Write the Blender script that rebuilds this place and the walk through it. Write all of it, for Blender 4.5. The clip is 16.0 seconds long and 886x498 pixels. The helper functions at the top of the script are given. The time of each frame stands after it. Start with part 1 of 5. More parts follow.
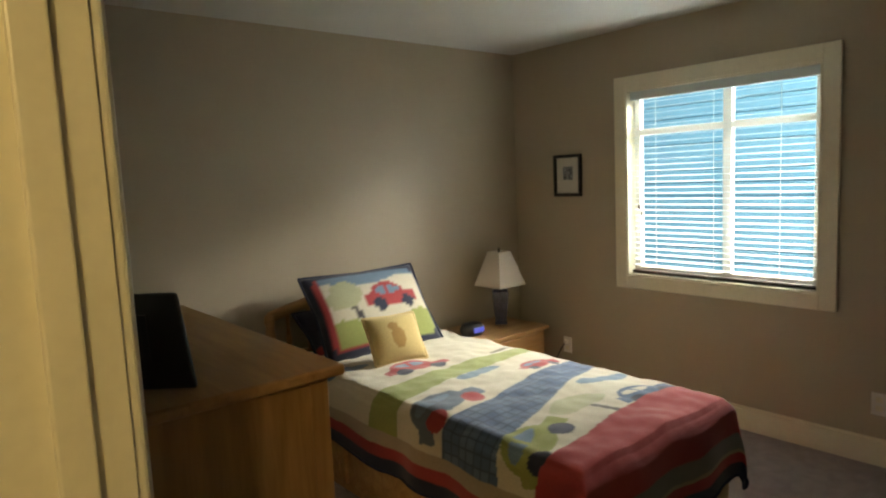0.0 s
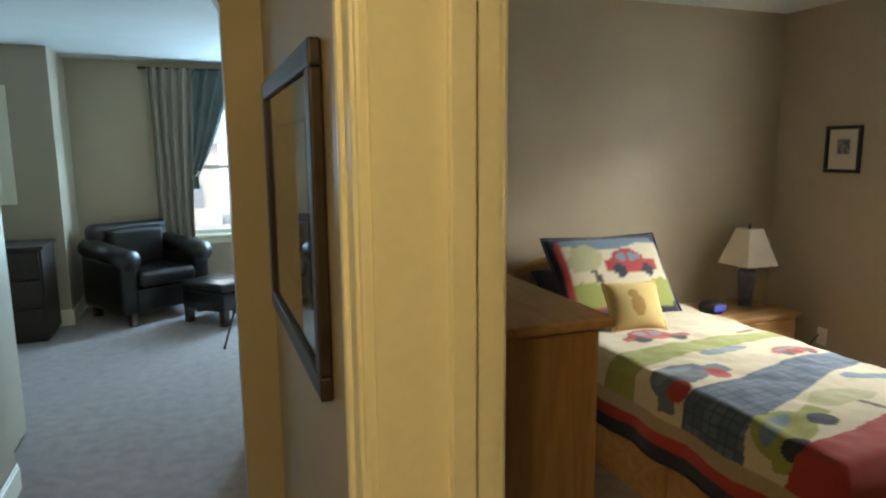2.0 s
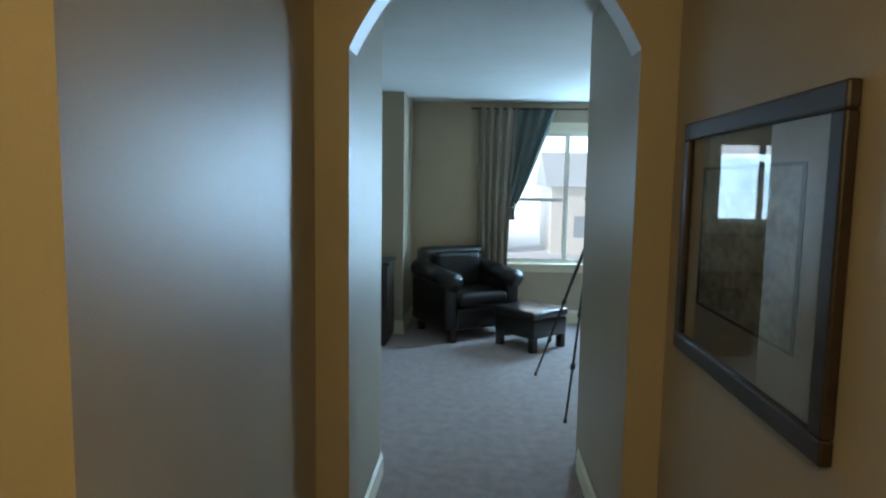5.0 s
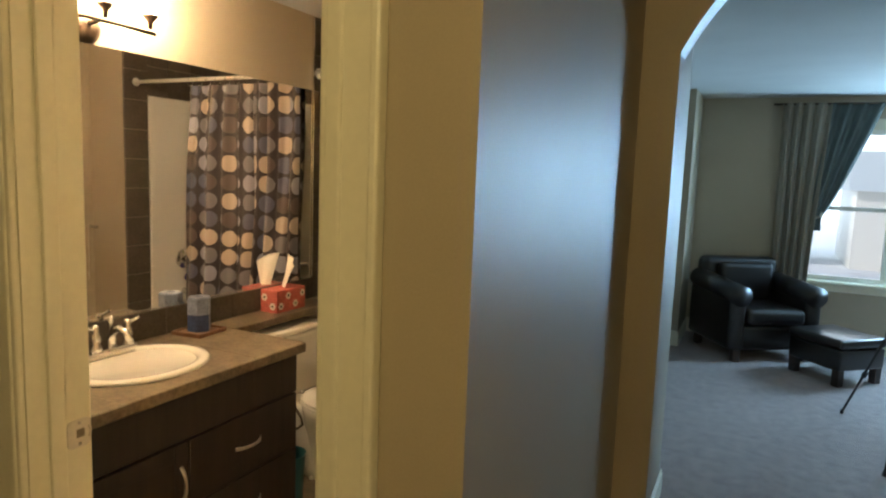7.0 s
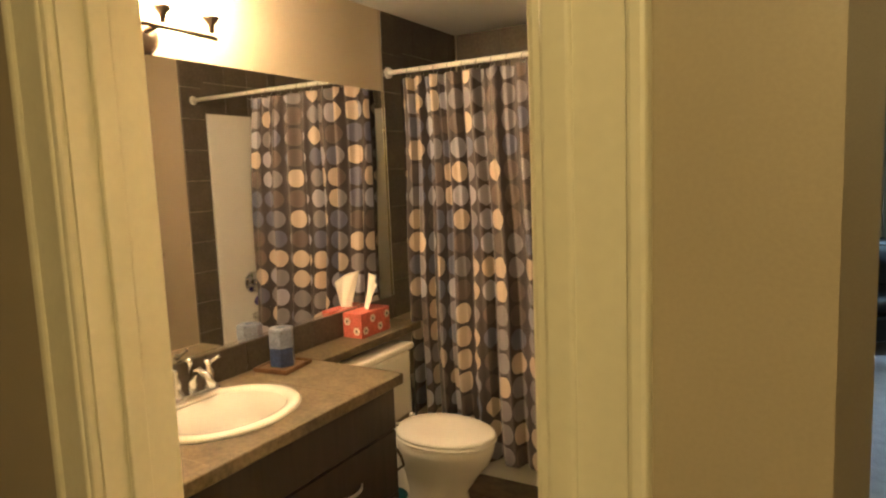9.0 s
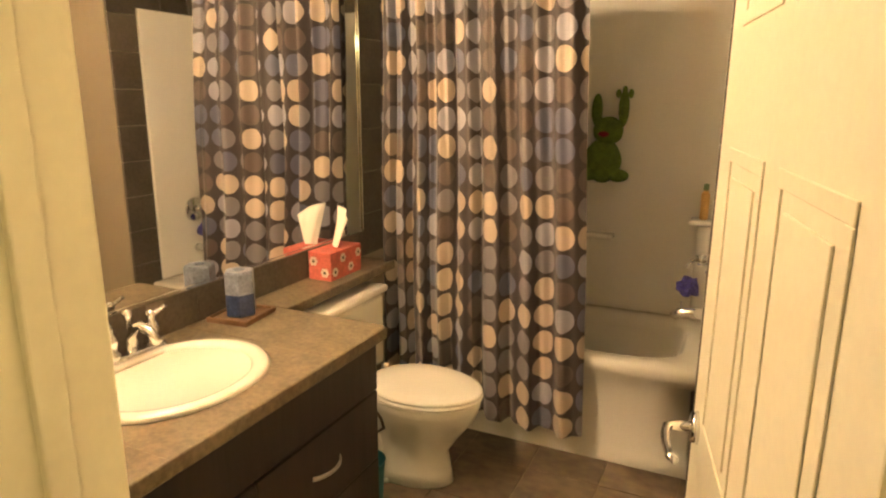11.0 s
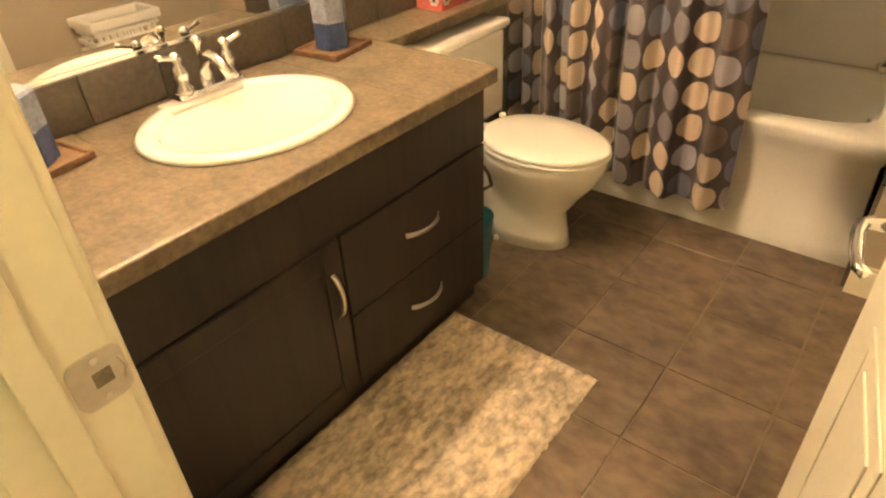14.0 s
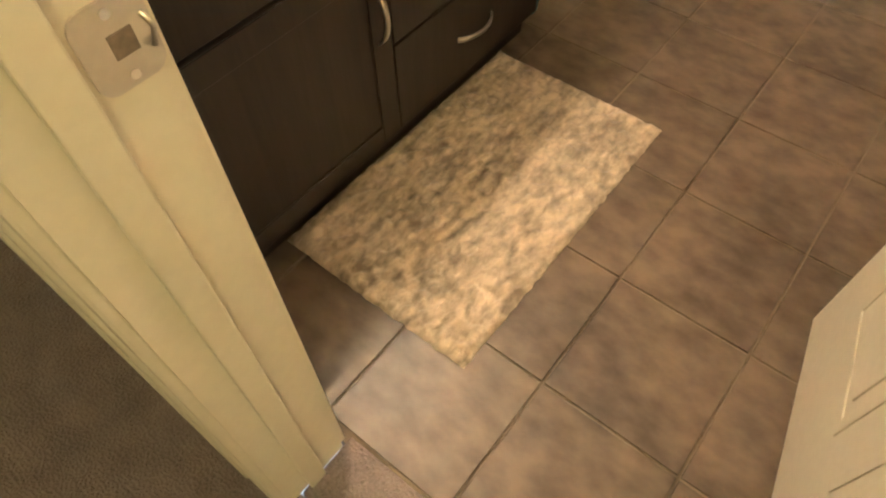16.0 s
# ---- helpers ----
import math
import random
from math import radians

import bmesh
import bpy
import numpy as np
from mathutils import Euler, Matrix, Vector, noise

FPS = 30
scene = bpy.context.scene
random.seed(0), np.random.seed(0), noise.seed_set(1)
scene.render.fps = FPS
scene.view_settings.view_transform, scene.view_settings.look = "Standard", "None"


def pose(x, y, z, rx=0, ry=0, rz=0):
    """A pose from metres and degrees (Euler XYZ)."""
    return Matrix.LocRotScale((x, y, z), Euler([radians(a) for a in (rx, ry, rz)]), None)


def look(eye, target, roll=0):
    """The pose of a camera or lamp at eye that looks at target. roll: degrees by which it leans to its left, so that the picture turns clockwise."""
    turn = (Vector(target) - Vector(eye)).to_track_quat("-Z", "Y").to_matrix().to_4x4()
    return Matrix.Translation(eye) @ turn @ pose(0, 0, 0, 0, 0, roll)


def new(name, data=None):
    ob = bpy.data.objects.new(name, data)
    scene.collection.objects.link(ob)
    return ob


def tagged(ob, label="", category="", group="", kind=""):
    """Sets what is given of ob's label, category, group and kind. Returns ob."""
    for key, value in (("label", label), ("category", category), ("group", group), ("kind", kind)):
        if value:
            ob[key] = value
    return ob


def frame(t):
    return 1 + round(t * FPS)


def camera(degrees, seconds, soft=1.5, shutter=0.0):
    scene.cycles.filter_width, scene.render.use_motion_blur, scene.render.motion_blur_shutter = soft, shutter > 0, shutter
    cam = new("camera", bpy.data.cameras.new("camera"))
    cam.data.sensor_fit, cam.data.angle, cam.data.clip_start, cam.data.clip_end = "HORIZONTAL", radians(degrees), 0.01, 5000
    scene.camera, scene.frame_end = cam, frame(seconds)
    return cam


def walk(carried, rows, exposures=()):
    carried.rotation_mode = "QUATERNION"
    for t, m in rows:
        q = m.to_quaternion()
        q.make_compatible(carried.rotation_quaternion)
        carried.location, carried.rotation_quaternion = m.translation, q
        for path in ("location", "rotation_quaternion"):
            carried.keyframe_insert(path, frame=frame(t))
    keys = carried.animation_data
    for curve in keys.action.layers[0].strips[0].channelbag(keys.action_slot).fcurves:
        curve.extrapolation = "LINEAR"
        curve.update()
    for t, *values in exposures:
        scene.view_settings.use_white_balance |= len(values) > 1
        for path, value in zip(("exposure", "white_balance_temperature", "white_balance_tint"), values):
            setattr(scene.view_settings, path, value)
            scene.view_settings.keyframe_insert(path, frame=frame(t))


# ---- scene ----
cam = camera(69.5, 16.0, soft=2.2)
PATH = [
    (0, (-0.028, -0.172, 1.552), (1.251, 1.35, 1.328), -2.6),
    (0.5, (-0.085, -0.26, 1.568), (1.076, 1.348, 1.312), -1.4),
    (1, (-0.111, -0.249, 1.549), (0.918, 1.444, 1.275), -1.4),
    (1.5, (-0.149, -0.225, 1.543), (0.737, 1.543, 1.244), -1.5),
    (2, (-0.225, -0.189, 1.545), (0.476, 1.659, 1.236), -0.5),
    (2.5, (-0.314, -0.207, 1.552), (0.222, 1.696, 1.254), -0.3),
    (3, (-0.404, -0.238, 1.563), (-0.008, 1.705, 1.298), 0.5),
    (5.5, (-0.629, -0.136, 1.557), (-0.902, 1.835, 1.35), 1.8),
    (6, (-0.666, -0.158, 1.562), (-1.136, 1.773, 1.337), 3.0),
    (6.5, (-0.694, -0.186, 1.586), (-1.407, 1.667, 1.348), 2.4),
    (7, (-0.754, -0.194, 1.587), (-1.632, 1.587, 1.349), 2.1),
    (7.5, (-0.86, -0.123, 1.583), (-1.861, 1.594, 1.363), 1.0),
    (8, (-0.972, -0.072, 1.576), (-2.006, 1.627, 1.37), -0.9),
    (8.5, (-1.038, -0.031, 1.581), (-2.074, 1.667, 1.369), -2.0),
    (11, (-1.473, 0.271, 1.559), (-2.304, 2.032, 1.1), 0.2),
    (11.5, (-1.512, 0.33, 1.56), (-2.347, 2.052, 0.977), 1.9),
    (12, (-1.525, 0.418, 1.546), (-2.431, 2.063, 0.86), 1.9),
    (12.5, (-1.539, 0.483, 1.519), (-2.478, 2.052, 0.709), 1.1),
    (13, (-1.549, 0.513, 1.49), (-2.523, 1.995, 0.566), -0.1),
    (13.5, (-1.537, 0.553, 1.455), (-2.584, 1.901, 0.414), -2.7),
    (14, (-1.552, 0.574, 1.43), (-2.582, 1.84, 0.275), -2.5),
    (14.5, (-1.588, 0.626, 1.378), (-2.568, 1.773, 0.064), -1.7),
    (15, (-1.636, 0.646, 1.32), (-2.531, 1.699, -0.126), -1.0),
    (15.5, (-1.664, 0.601, 1.28), (-2.512, 1.545, -0.266), -3.2),
    (16, (-1.716, 0.567, 1.237), (-2.442, 1.432, -0.414), -1.8),
]
walk(cam, [(t, look(eye, target, roll)) for t, eye, target, roll in PATH],
     exposures=[(0, 0.62, 6900, 10), (1, 0.8, 6800, 10), (2, 0.8, 6800, 10), (3, 0.55, 6600, 10), (5.5, 0.3, 6300, 10), (6.5, 0.2, 6200, 10), (7, 0.22, 6300, 10),
                (8.5, 0.45, 6600, 10), (11, 0.92, 6700, 10), (13, 1.06, 6500, 10), (15, 1.38, 6000, 10), (16, 1.08, 5600, 10)])

# ---- light ----
world = bpy.data.worlds.new("sky_world")
scene.world = world
world.use_nodes = True
wn = world.node_tree.nodes
sky = wn.new("ShaderNodeTexSky")
sky.sky_type, sky.sun_disc = "NISHITA", False
sky.sun_elevation, sky.sun_rotation = radians(31), radians(239)
world.node_tree.links.new(sky.outputs[0], wn["Background"].inputs[0])
wn["Background"].inputs[1].default_value = 0.15

sun = new("sun", bpy.data.lights.new("sun", "SUN"))
sun.data.energy, sun.data.angle, sun.data.color = 2.0, radians(0.5), (1.0, 0.95, 0.88)
sun.matrix_world = look((-20, -12, 14), (0, 0, 0))


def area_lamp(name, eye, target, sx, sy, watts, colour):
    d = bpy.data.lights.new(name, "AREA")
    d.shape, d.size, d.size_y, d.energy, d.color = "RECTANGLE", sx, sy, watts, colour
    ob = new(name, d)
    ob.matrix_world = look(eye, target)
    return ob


def bulb(name, place, watts, colour, radius=0.05):
    d = bpy.data.lights.new(name, "POINT")
    d.energy, d.color, d.shadow_soft_size = watts, colour, radius
    ob = new(name, d)
    ob.location = place
    return ob


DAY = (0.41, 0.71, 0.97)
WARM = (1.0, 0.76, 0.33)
# Added lamp outdoors, filling in for the sky over the neighbour's roof.
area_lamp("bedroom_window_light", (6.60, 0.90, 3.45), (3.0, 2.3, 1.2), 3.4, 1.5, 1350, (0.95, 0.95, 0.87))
area_lamp("den_window_light", (1.18, 7.12, 1.42), (-0.6, 2.5, 0.7), 0.5, 1.4, 96, DAY)
area_lamp("den_side_window_light", (-2.25, 6.40, 1.52), (-1.6, 3.6, 0.6), 0.8, 0.75, 9, DAY)
bulb("hall_ceiling_bulb", (-0.75, -0.75, 2.22), 21, WARM, 0.12)
bulb("den_ceiling_bulb", (1.0, 5.0, 2.2), 4, WARM, 0.12)

# ---- materials ----


def mat(name, colour, rough=0.6, metal=0.0, vary=0.12, scale=6.0, fine=90.0, bump=0.15, coat=0.0, sheen=0.0, stretch=(1, 1, 1), dist=0.004):
    """A surface with two scales of variation in colour and a fine relief."""
    m = bpy.data.materials.new(name)
    m.use_nodes = True
    n, l = m.node_tree.nodes, m.node_tree.links
    b = n["Principled BSDF"]
    co = n.new("ShaderNodeTexCoord")
    mp = n.new("ShaderNodeMapping")
    mp.inputs["Scale"].default_value = stretch
    l.new(co.outputs["Object"], mp.inputs[0])
    a, f = n.new("ShaderNodeTexNoise"), n.new("ShaderNodeTexNoise")
    a.inputs["Scale"].default_value, f.inputs["Scale"].default_value = scale, fine
    a.inputs["Detail"].default_value, f.inputs["Detail"].default_value = 5, 3
    l.new(mp.outputs[0], a.inputs["Vector"])
    l.new(mp.outputs[0], f.inputs["Vector"])
    add = n.new("ShaderNodeMath")
    add.operation = "MULTIPLY_ADD"
    l.new(f.outputs[0], add.inputs[0])
    add.inputs[1].default_value = 0.5
    half = n.new("ShaderNodeMath")
    half.operation = "MULTIPLY"
    half.inputs[1].default_value = 0.5
    l.new(a.outputs[0], half.inputs[0])
    l.new(half.outputs[0], add.inputs[2])
    ramp = n.new("ShaderNodeValToRGB")
    ramp.color_ramp.elements[0].position, ramp.color_ramp.elements[1].position = 0.37, 0.63
    ramp.color_ramp.elements[0].color = (*[max(0.0, c * (1 - vary)) for c in colour], 1)
    ramp.color_ramp.elements[1].color = (*[min(1.0, c * (1 + vary)) for c in colour], 1)
    l.new(add.outputs[0], ramp.inputs[0])
    l.new(ramp.outputs[0], b.inputs["Base Color"])
    b.inputs["Roughness"].default_value, b.inputs["Metallic"].default_value = rough, metal
    b.inputs["Coat Weight"].default_value, b.inputs["Sheen Weight"].default_value = coat, sheen
    if bump:
        bp = n.new("ShaderNodeBump")
        bp.inputs["Strength"].default_value, bp.inputs["Distance"].default_value = bump, dist
        l.new(f.outputs[0], bp.inputs["Height"])
        l.new(bp.outputs[0], b.inputs["Normal"])
    return m


def wood(name, light, dark, axis="y", rough=0.42):
    """Long grain along one axis."""
    m = bpy.data.materials.new(name)
    m.use_nodes = True
    n, l = m.node_tree.nodes, m.node_tree.links
    b = n["Principled BSDF"]
    co, mp = n.new("ShaderNodeTexCoord"), n.new("ShaderNodeMapping")
    mp.inputs["Scale"].default_value = {"x": (1.2, 14, 14), "y": (14, 1.2, 14), "z": (14, 14, 1.2)}[axis]
    l.new(co.outputs["Object"], mp.inputs[0])
    a, f = n.new("ShaderNodeTexNoise"), n.new("ShaderNodeTexNoise")
    a.inputs["Scale"].default_value, a.inputs["Detail"].default_value, a.inputs["Distortion"].default_value = 1.6, 6, 0.8
    f.inputs["Scale"].default_value, f.inputs["Detail"].default_value = 9, 4
    l.new(mp.outputs[0], a.inputs["Vector"])
    l.new(mp.outputs[0], f.inputs["Vector"])
    mix = n.new("ShaderNodeMath")
    mix.operation = "MULTIPLY_ADD"
    mix.inputs[1].default_value = 0.35
    l.new(f.outputs[0], mix.inputs[0])
    l.new(a.outputs[0], mix.inputs[2])
    ramp = n.new("ShaderNodeValToRGB")
    ramp.color_ramp.elements[0].position, ramp.color_ramp.elements[1].position = 0.45, 0.85
    ramp.color_ramp.elements[0].color, ramp.color_ramp.elements[1].color = (*dark, 1), (*light, 1)
    l.new(mix.outputs[0], ramp.inputs[0])
    l.new(ramp.outputs[0], b.inputs["Base Color"])
    b.inputs["Roughness"].default_value = rough
    bp = n.new("ShaderNodeBump")
    bp.inputs["Strength"].default_value, bp.inputs["Distance"].default_value = 0.15, 0.002
    l.new(f.outputs[0], bp.inputs["Height"])
    l.new(bp.outputs[0], b.inputs["Normal"])
    return m


def painted_cloth(name, rough=0.9, bump=0.3):
    """Printed cloth: the print is the mesh's colour attribute, with a woven relief."""
    m = bpy.data.materials.new(name)
    m.use_nodes = True
    n, l = m.node_tree.nodes, m.node_tree.links
    b = n["Principled BSDF"]
    at = n.new("ShaderNodeVertexColor")
    at.layer_name = "print"
    f = n.new("ShaderNodeTexNoise")
    f.inputs["Scale"].default_value, f.inputs["Detail"].default_value = 140, 3
    co = n.new("ShaderNodeTexCoord")
    l.new(co.outputs["Object"], f.inputs["Vector"])
    mx = n.new("ShaderNodeMix")
    mx.data_type, mx.blend_type = "RGBA", "MULTIPLY"
    mx.inputs[0].default_value = 0.35
    l.new(at.outputs[0], mx.inputs[6])
    l.new(f.outputs[0], mx.inputs[7])
    l.new(mx.outputs[2], b.inputs["Base Color"])
    b.inputs["Roughness"].default_value, b.inputs["Sheen Weight"].default_value = rough, 0.2
    bp = n.new("ShaderNodeBump")
    bp.inputs["Strength"].default_value, bp.inputs["Distance"].default_value = bump, 0.003
    l.new(f.outputs[0], bp.inputs["Height"])
    l.new(bp.outputs[0], b.inputs["Normal"])
    return m


def glowing(name, colour, strength):
    m = bpy.data.materials.new(name)
    m.use_nodes = True
    b = m.node_tree.nodes["Principled BSDF"]
    b.inputs["Base Color"].default_value = (*colour, 1)
    b.inputs["Emission Color"].default_value = (*colour, 1)
    b.inputs["Emission Strength"].default_value = strength
    return m


def clear_glass(name, rough=0.0):
    m = bpy.data.materials.new(name)
    m.use_nodes = True
    b = m.node_tree.nodes["Principled BSDF"]
    b.inputs["Transmission Weight"].default_value, b.inputs["Roughness"].default_value = 1.0, rough
    b.inputs["IOR"].default_value = 1.45
    return m


WALL = mat("wall_paint", (0.42, 0.355, 0.26), 0.42, vary=0.04, scale=2.5, fine=220, bump=0.12, dist=0.002)
CEILING = mat("ceiling_paint", (0.64, 0.64, 0.62), 0.9, vary=0.04, scale=3, fine=120, bump=0.35, dist=0.004)
TRIM = mat("trim_paint", (0.80, 0.75, 0.59), 0.32, vary=0.03, scale=3, fine=60, bump=0.04)
WHITE = mat("white_paint", (0.80, 0.78, 0.72), 0.35, vary=0.02, scale=3, fine=60, bump=0.03)
CARPET = mat("carpet_pile", (0.35, 0.285, 0.275), 0.97, vary=0.22, scale=14, fine=160, bump=1.0, sheen=0.3, dist=0.012)
TILE = mat("floor_tile", (0.130, 0.094, 0.065), 0.42, vary=0.43, scale=4.0, fine=17, bump=0.12, stretch=(0.85, 1.2, 1))
GROUT = mat("grout", (0.21, 0.165, 0.12), 0.9, vary=0.1)
WALLTILE = mat("wall_tile", (0.085, 0.070, 0.055), 0.38, vary=0.25, scale=7, fine=60, bump=0.1)
COUNTER = mat("counter_laminate", (0.150, 0.116, 0.076), 0.38, vary=0.38, scale=11, fine=75, bump=0.03)
ESPRESSO = wood("espresso_wood", (0.030, 0.020, 0.015), (0.014, 0.010, 0.008), "z", 0.38)
OAK = wood("oak_veneer", (0.46, 0.26, 0.10), (0.31, 0.16, 0.055), "y", 0.38)
OAKZ = wood("oak_veneer_upright", (0.42, 0.24, 0.095), (0.28, 0.15, 0.05), "z", 0.42)
PINE = wood("pine", (0.52, 0.31, 0.13), (0.38, 0.20, 0.075), "x", 0.4)
CERAMIC = mat("white_ceramic", (0.82, 0.79, 0.72), 0.12, vary=0.015, scale=2, bump=0.0, coat=0.4)
ACRYLIC = mat("tub_acrylic", (0.80, 0.77, 0.70), 0.22, vary=0.02, scale=2, bump=0.0, coat=0.2)
CHROME = mat("chrome", (0.82, 0.82, 0.82), 0.10, 1.0, vary=0.03, bump=0.0)
NICKEL = mat("satin_nickel", (0.70, 0.66, 0.58), 0.28, 1.0, vary=0.05, bump=0.03)
BRONZE = mat("dark_bronze", (0.10, 0.075, 0.055), 0.4, 0.9, vary=0.15, bump=0.05)
MIRROR = mat("mirror_silver", (0.88, 0.88, 0.86), 0.015, 1.0, vary=0.0, bump=0.0)
LEATHER = mat("black_leather", (0.012, 0.010, 0.010), 0.30, vary=0.3, scale=6, fine=140, bump=0.25, coat=0.2, dist=0.002)
BLACK = mat("black_plastic", (0.012, 0.012, 0.013), 0.4, vary=0.1, bump=0.05)
DARKWOOD = wood("dark_frame_wood", (0.036, 0.021, 0.015), (0.018, 0.011, 0.008), "y", 0.45)
DRAPE = mat("drape_cloth", (0.27, 0.235, 0.18), 0.9, vary=0.1, scale=5, fine=200, bump=0.3, sheen=0.2, stretch=(1, 1, 0.3))
GLASS = clear_glass("window_glass")
PRINT = painted_cloth("printed_quilt")
NAVY_CLOTH = mat("navy_binding", (0.022, 0.028, 0.065), 0.9, vary=0.2, scale=20, fine=200)
SHADE = mat("lamp_shade_cloth", (0.72, 0.66, 0.58), 0.9, vary=0.03, fine=200, bump=0.15)
BLIND = mat("blind_slat", (0.62, 0.68, 0.70), 0.5, vary=0.02, bump=0.02)

# ---- mesh helpers ----


def link_mesh(name, bm, material, smooth=False):
    me = bpy.data.meshes.new(name)
    bm.to_mesh(me)
    bm.free()
    if material:
        me.materials.append(material)
    if smooth:
        for p in me.polygons:
            p.use_smooth = True
    return new(name, me)


def thing(name, place, label, category, group="", kind=""):
    ob = new(name)
    ob.location = place
    ob.empty_display_size = 0.05
    bpy.context.view_layer.update()
    return tagged(ob, label, category, group, kind)


def part(name, bm, material, parent, label="", smooth=False):
    """One mesh under a thing or part, built in world coordinates."""
    ob = link_mesh(name, bm, material, smooth)
    ob.parent = parent
    m = Matrix.Translation(parent.location) if parent.parent is None else Matrix.Translation(parent.parent.location)
    ob.matrix_parent_inverse = m.inverted() if parent.parent is None else Matrix.Identity(4)
    return tagged(ob, label)


def solid(name, bm, material, label, category="", kind="structure", group="", smooth=False):
    return tagged(link_mesh(name, bm, material, smooth), label, category, group, kind)


def box(x0, x1, y0, y1, z0, z1, bevel=0.0, seg=2, bm=None):
    own = bmesh.new()
    bmesh.ops.create_cube(own, size=1)
    bmesh.ops.scale(own, vec=(abs(x1 - x0), abs(y1 - y0), abs(z1 - z0)), verts=own.verts)
    bmesh.ops.translate(own, vec=((x0 + x1) / 2, (y0 + y1) / 2, (z0 + z1) / 2), verts=own.verts)
    if bevel:
        bmesh.ops.bevel(own, geom=own.edges[:], offset=bevel, segments=seg, profile=0.5, affect="EDGES", clamp_overlap=True)
    return join(bm, own)


def join(bm, own):
    if bm is None:
        return own
    me = bpy.data.meshes.new("tmp")
    own.to_mesh(me)
    own.free()
    bm.from_mesh(me)
    bpy.data.meshes.remove(me)
    return bm


def moved(bm, m):
    bmesh.ops.transform(bm, matrix=m, verts=bm.verts)
    return bm


def rod(a, b, r0, r1=None, n=12, bm=None, caps=True):
    a, b = Vector(a), Vector(b)
    own = bmesh.new()
    bmesh.ops.create_cone(own, cap_ends=caps, segments=n, radius1=r0, radius2=r0 if r1 is None else r1, depth=(b - a).length)
    m = Matrix.Translation((a + b) / 2) @ (b - a).to_track_quat("Z", "Y").to_matrix().to_4x4()
    return join(bm, moved(own, m))


def lathe(profile, n=32, place=(0, 0, 0), sx=1.0, sy=1.0, bm=None):
    """Turns (radius, height) pairs about z."""
    own = bmesh.new()
    rings = []
    for r, z in profile:
        rings.append([own.verts.new((place[0] + sx * r * math.cos(2 * math.pi * i / n), place[1] + sy * r * math.sin(2 * math.pi * i / n), place[2] + z)) for i in range(n)])
    for p, q in zip(rings, rings[1:]):
        for i in range(n):
            own.faces.new((p[i], p[(i + 1) % n], q[(i + 1) % n], q[i]))
    if profile[0][0] > 1e-4:
        own.faces.new(rings[0][::-1])
    if profile[-1][0] > 1e-4:
        own.faces.new(rings[-1])
    bmesh.ops.remove_doubles(own, verts=own.verts, dist=1e-5)
    bmesh.ops.recalc_face_normals(own, faces=own.faces)
    return join(bm, own)


def tube(points, r, n=8, bm=None):
    """A round bar along a line of points."""
    own = bmesh.new()
    pts = [Vector(p) for p in points]
    rings = []
    for i, p in enumerate(pts):
        d = (pts[min(i + 1, len(pts) - 1)] - pts[max(i - 1, 0)]).normalized()
        side = d.cross(Vector((0.31, 0.17, 0.93))).normalized()
        up = d.cross(side)
        rad = r(i / (len(pts) - 1)) if callable(r) else r
        rings.append([own.verts.new(p + rad * (math.cos(2 * math.pi * k / n) * side + math.sin(2 * math.pi * k / n) * up)) for k in range(n)])
    for p, q in zip(rings, rings[1:]):
        for k in range(n):
            own.faces.new((p[k], p[(k + 1) % n], q[(k + 1) % n], q[k]))
    own.faces.new(rings[0][::-1])
    own.faces.new(rings[-1])
    bmesh.ops.recalc_face_normals(own, faces=own.faces)
    return join(bm, own)


def sheet(nu, nv, fn, thick=0.0):
    """A grid of points fn(u, v), made solid when a thickness is given."""
    own = bmesh.new()
    g = [[own.verts.new(fn(i / nu, j / nv)) for j in range(nv + 1)] for i in range(nu + 1)]
    for i in range(nu):
        for j in range(nv):
            own.faces.new((g[i][j], g[i + 1][j], g[i + 1][j + 1], g[i][j + 1]))
    own.normal_update()
    if thick:
        bmesh.ops.solidify(own, geom=own.faces[:], thickness=thick)
    return own


def cushion(cx, cy, cz, w, d, h, power=0.35, n=20):
    """A stuffed cushion lying flat: w by d, h thick in the middle."""
    own = bmesh.new()
    def f(u, v, s):
        a, b = 2 * u - 1, 2 * v - 1
        bulge = max(0.0, (1 - a * a) * (1 - b * b)) ** power
        pinch = 1 - 0.06 * (1 - abs(a)) * abs(b) ** 3
        pinch2 = 1 - 0.06 * (1 - abs(b)) * abs(a) ** 3
        return (cx + a * w / 2 * pinch2, cy + b * d / 2 * pinch, cz + s * h / 2 * bulge)
    for s in (1, -1):
        g = [[own.verts.new(f(i / n, j / n, s)) for j in range(n + 1)] for i in range(n + 1)]
        for i in range(n):
            for j in range(n):
                own.faces.new((g[i][j], g[i + 1][j], g[i + 1][j + 1], g[i][j + 1]) if s > 0 else (g[i][j], g[i][j + 1], g[i + 1][j + 1], g[i + 1][j]))
    bmesh.ops.remove_doubles(own, verts=own.verts, dist=1e-5)
    return own


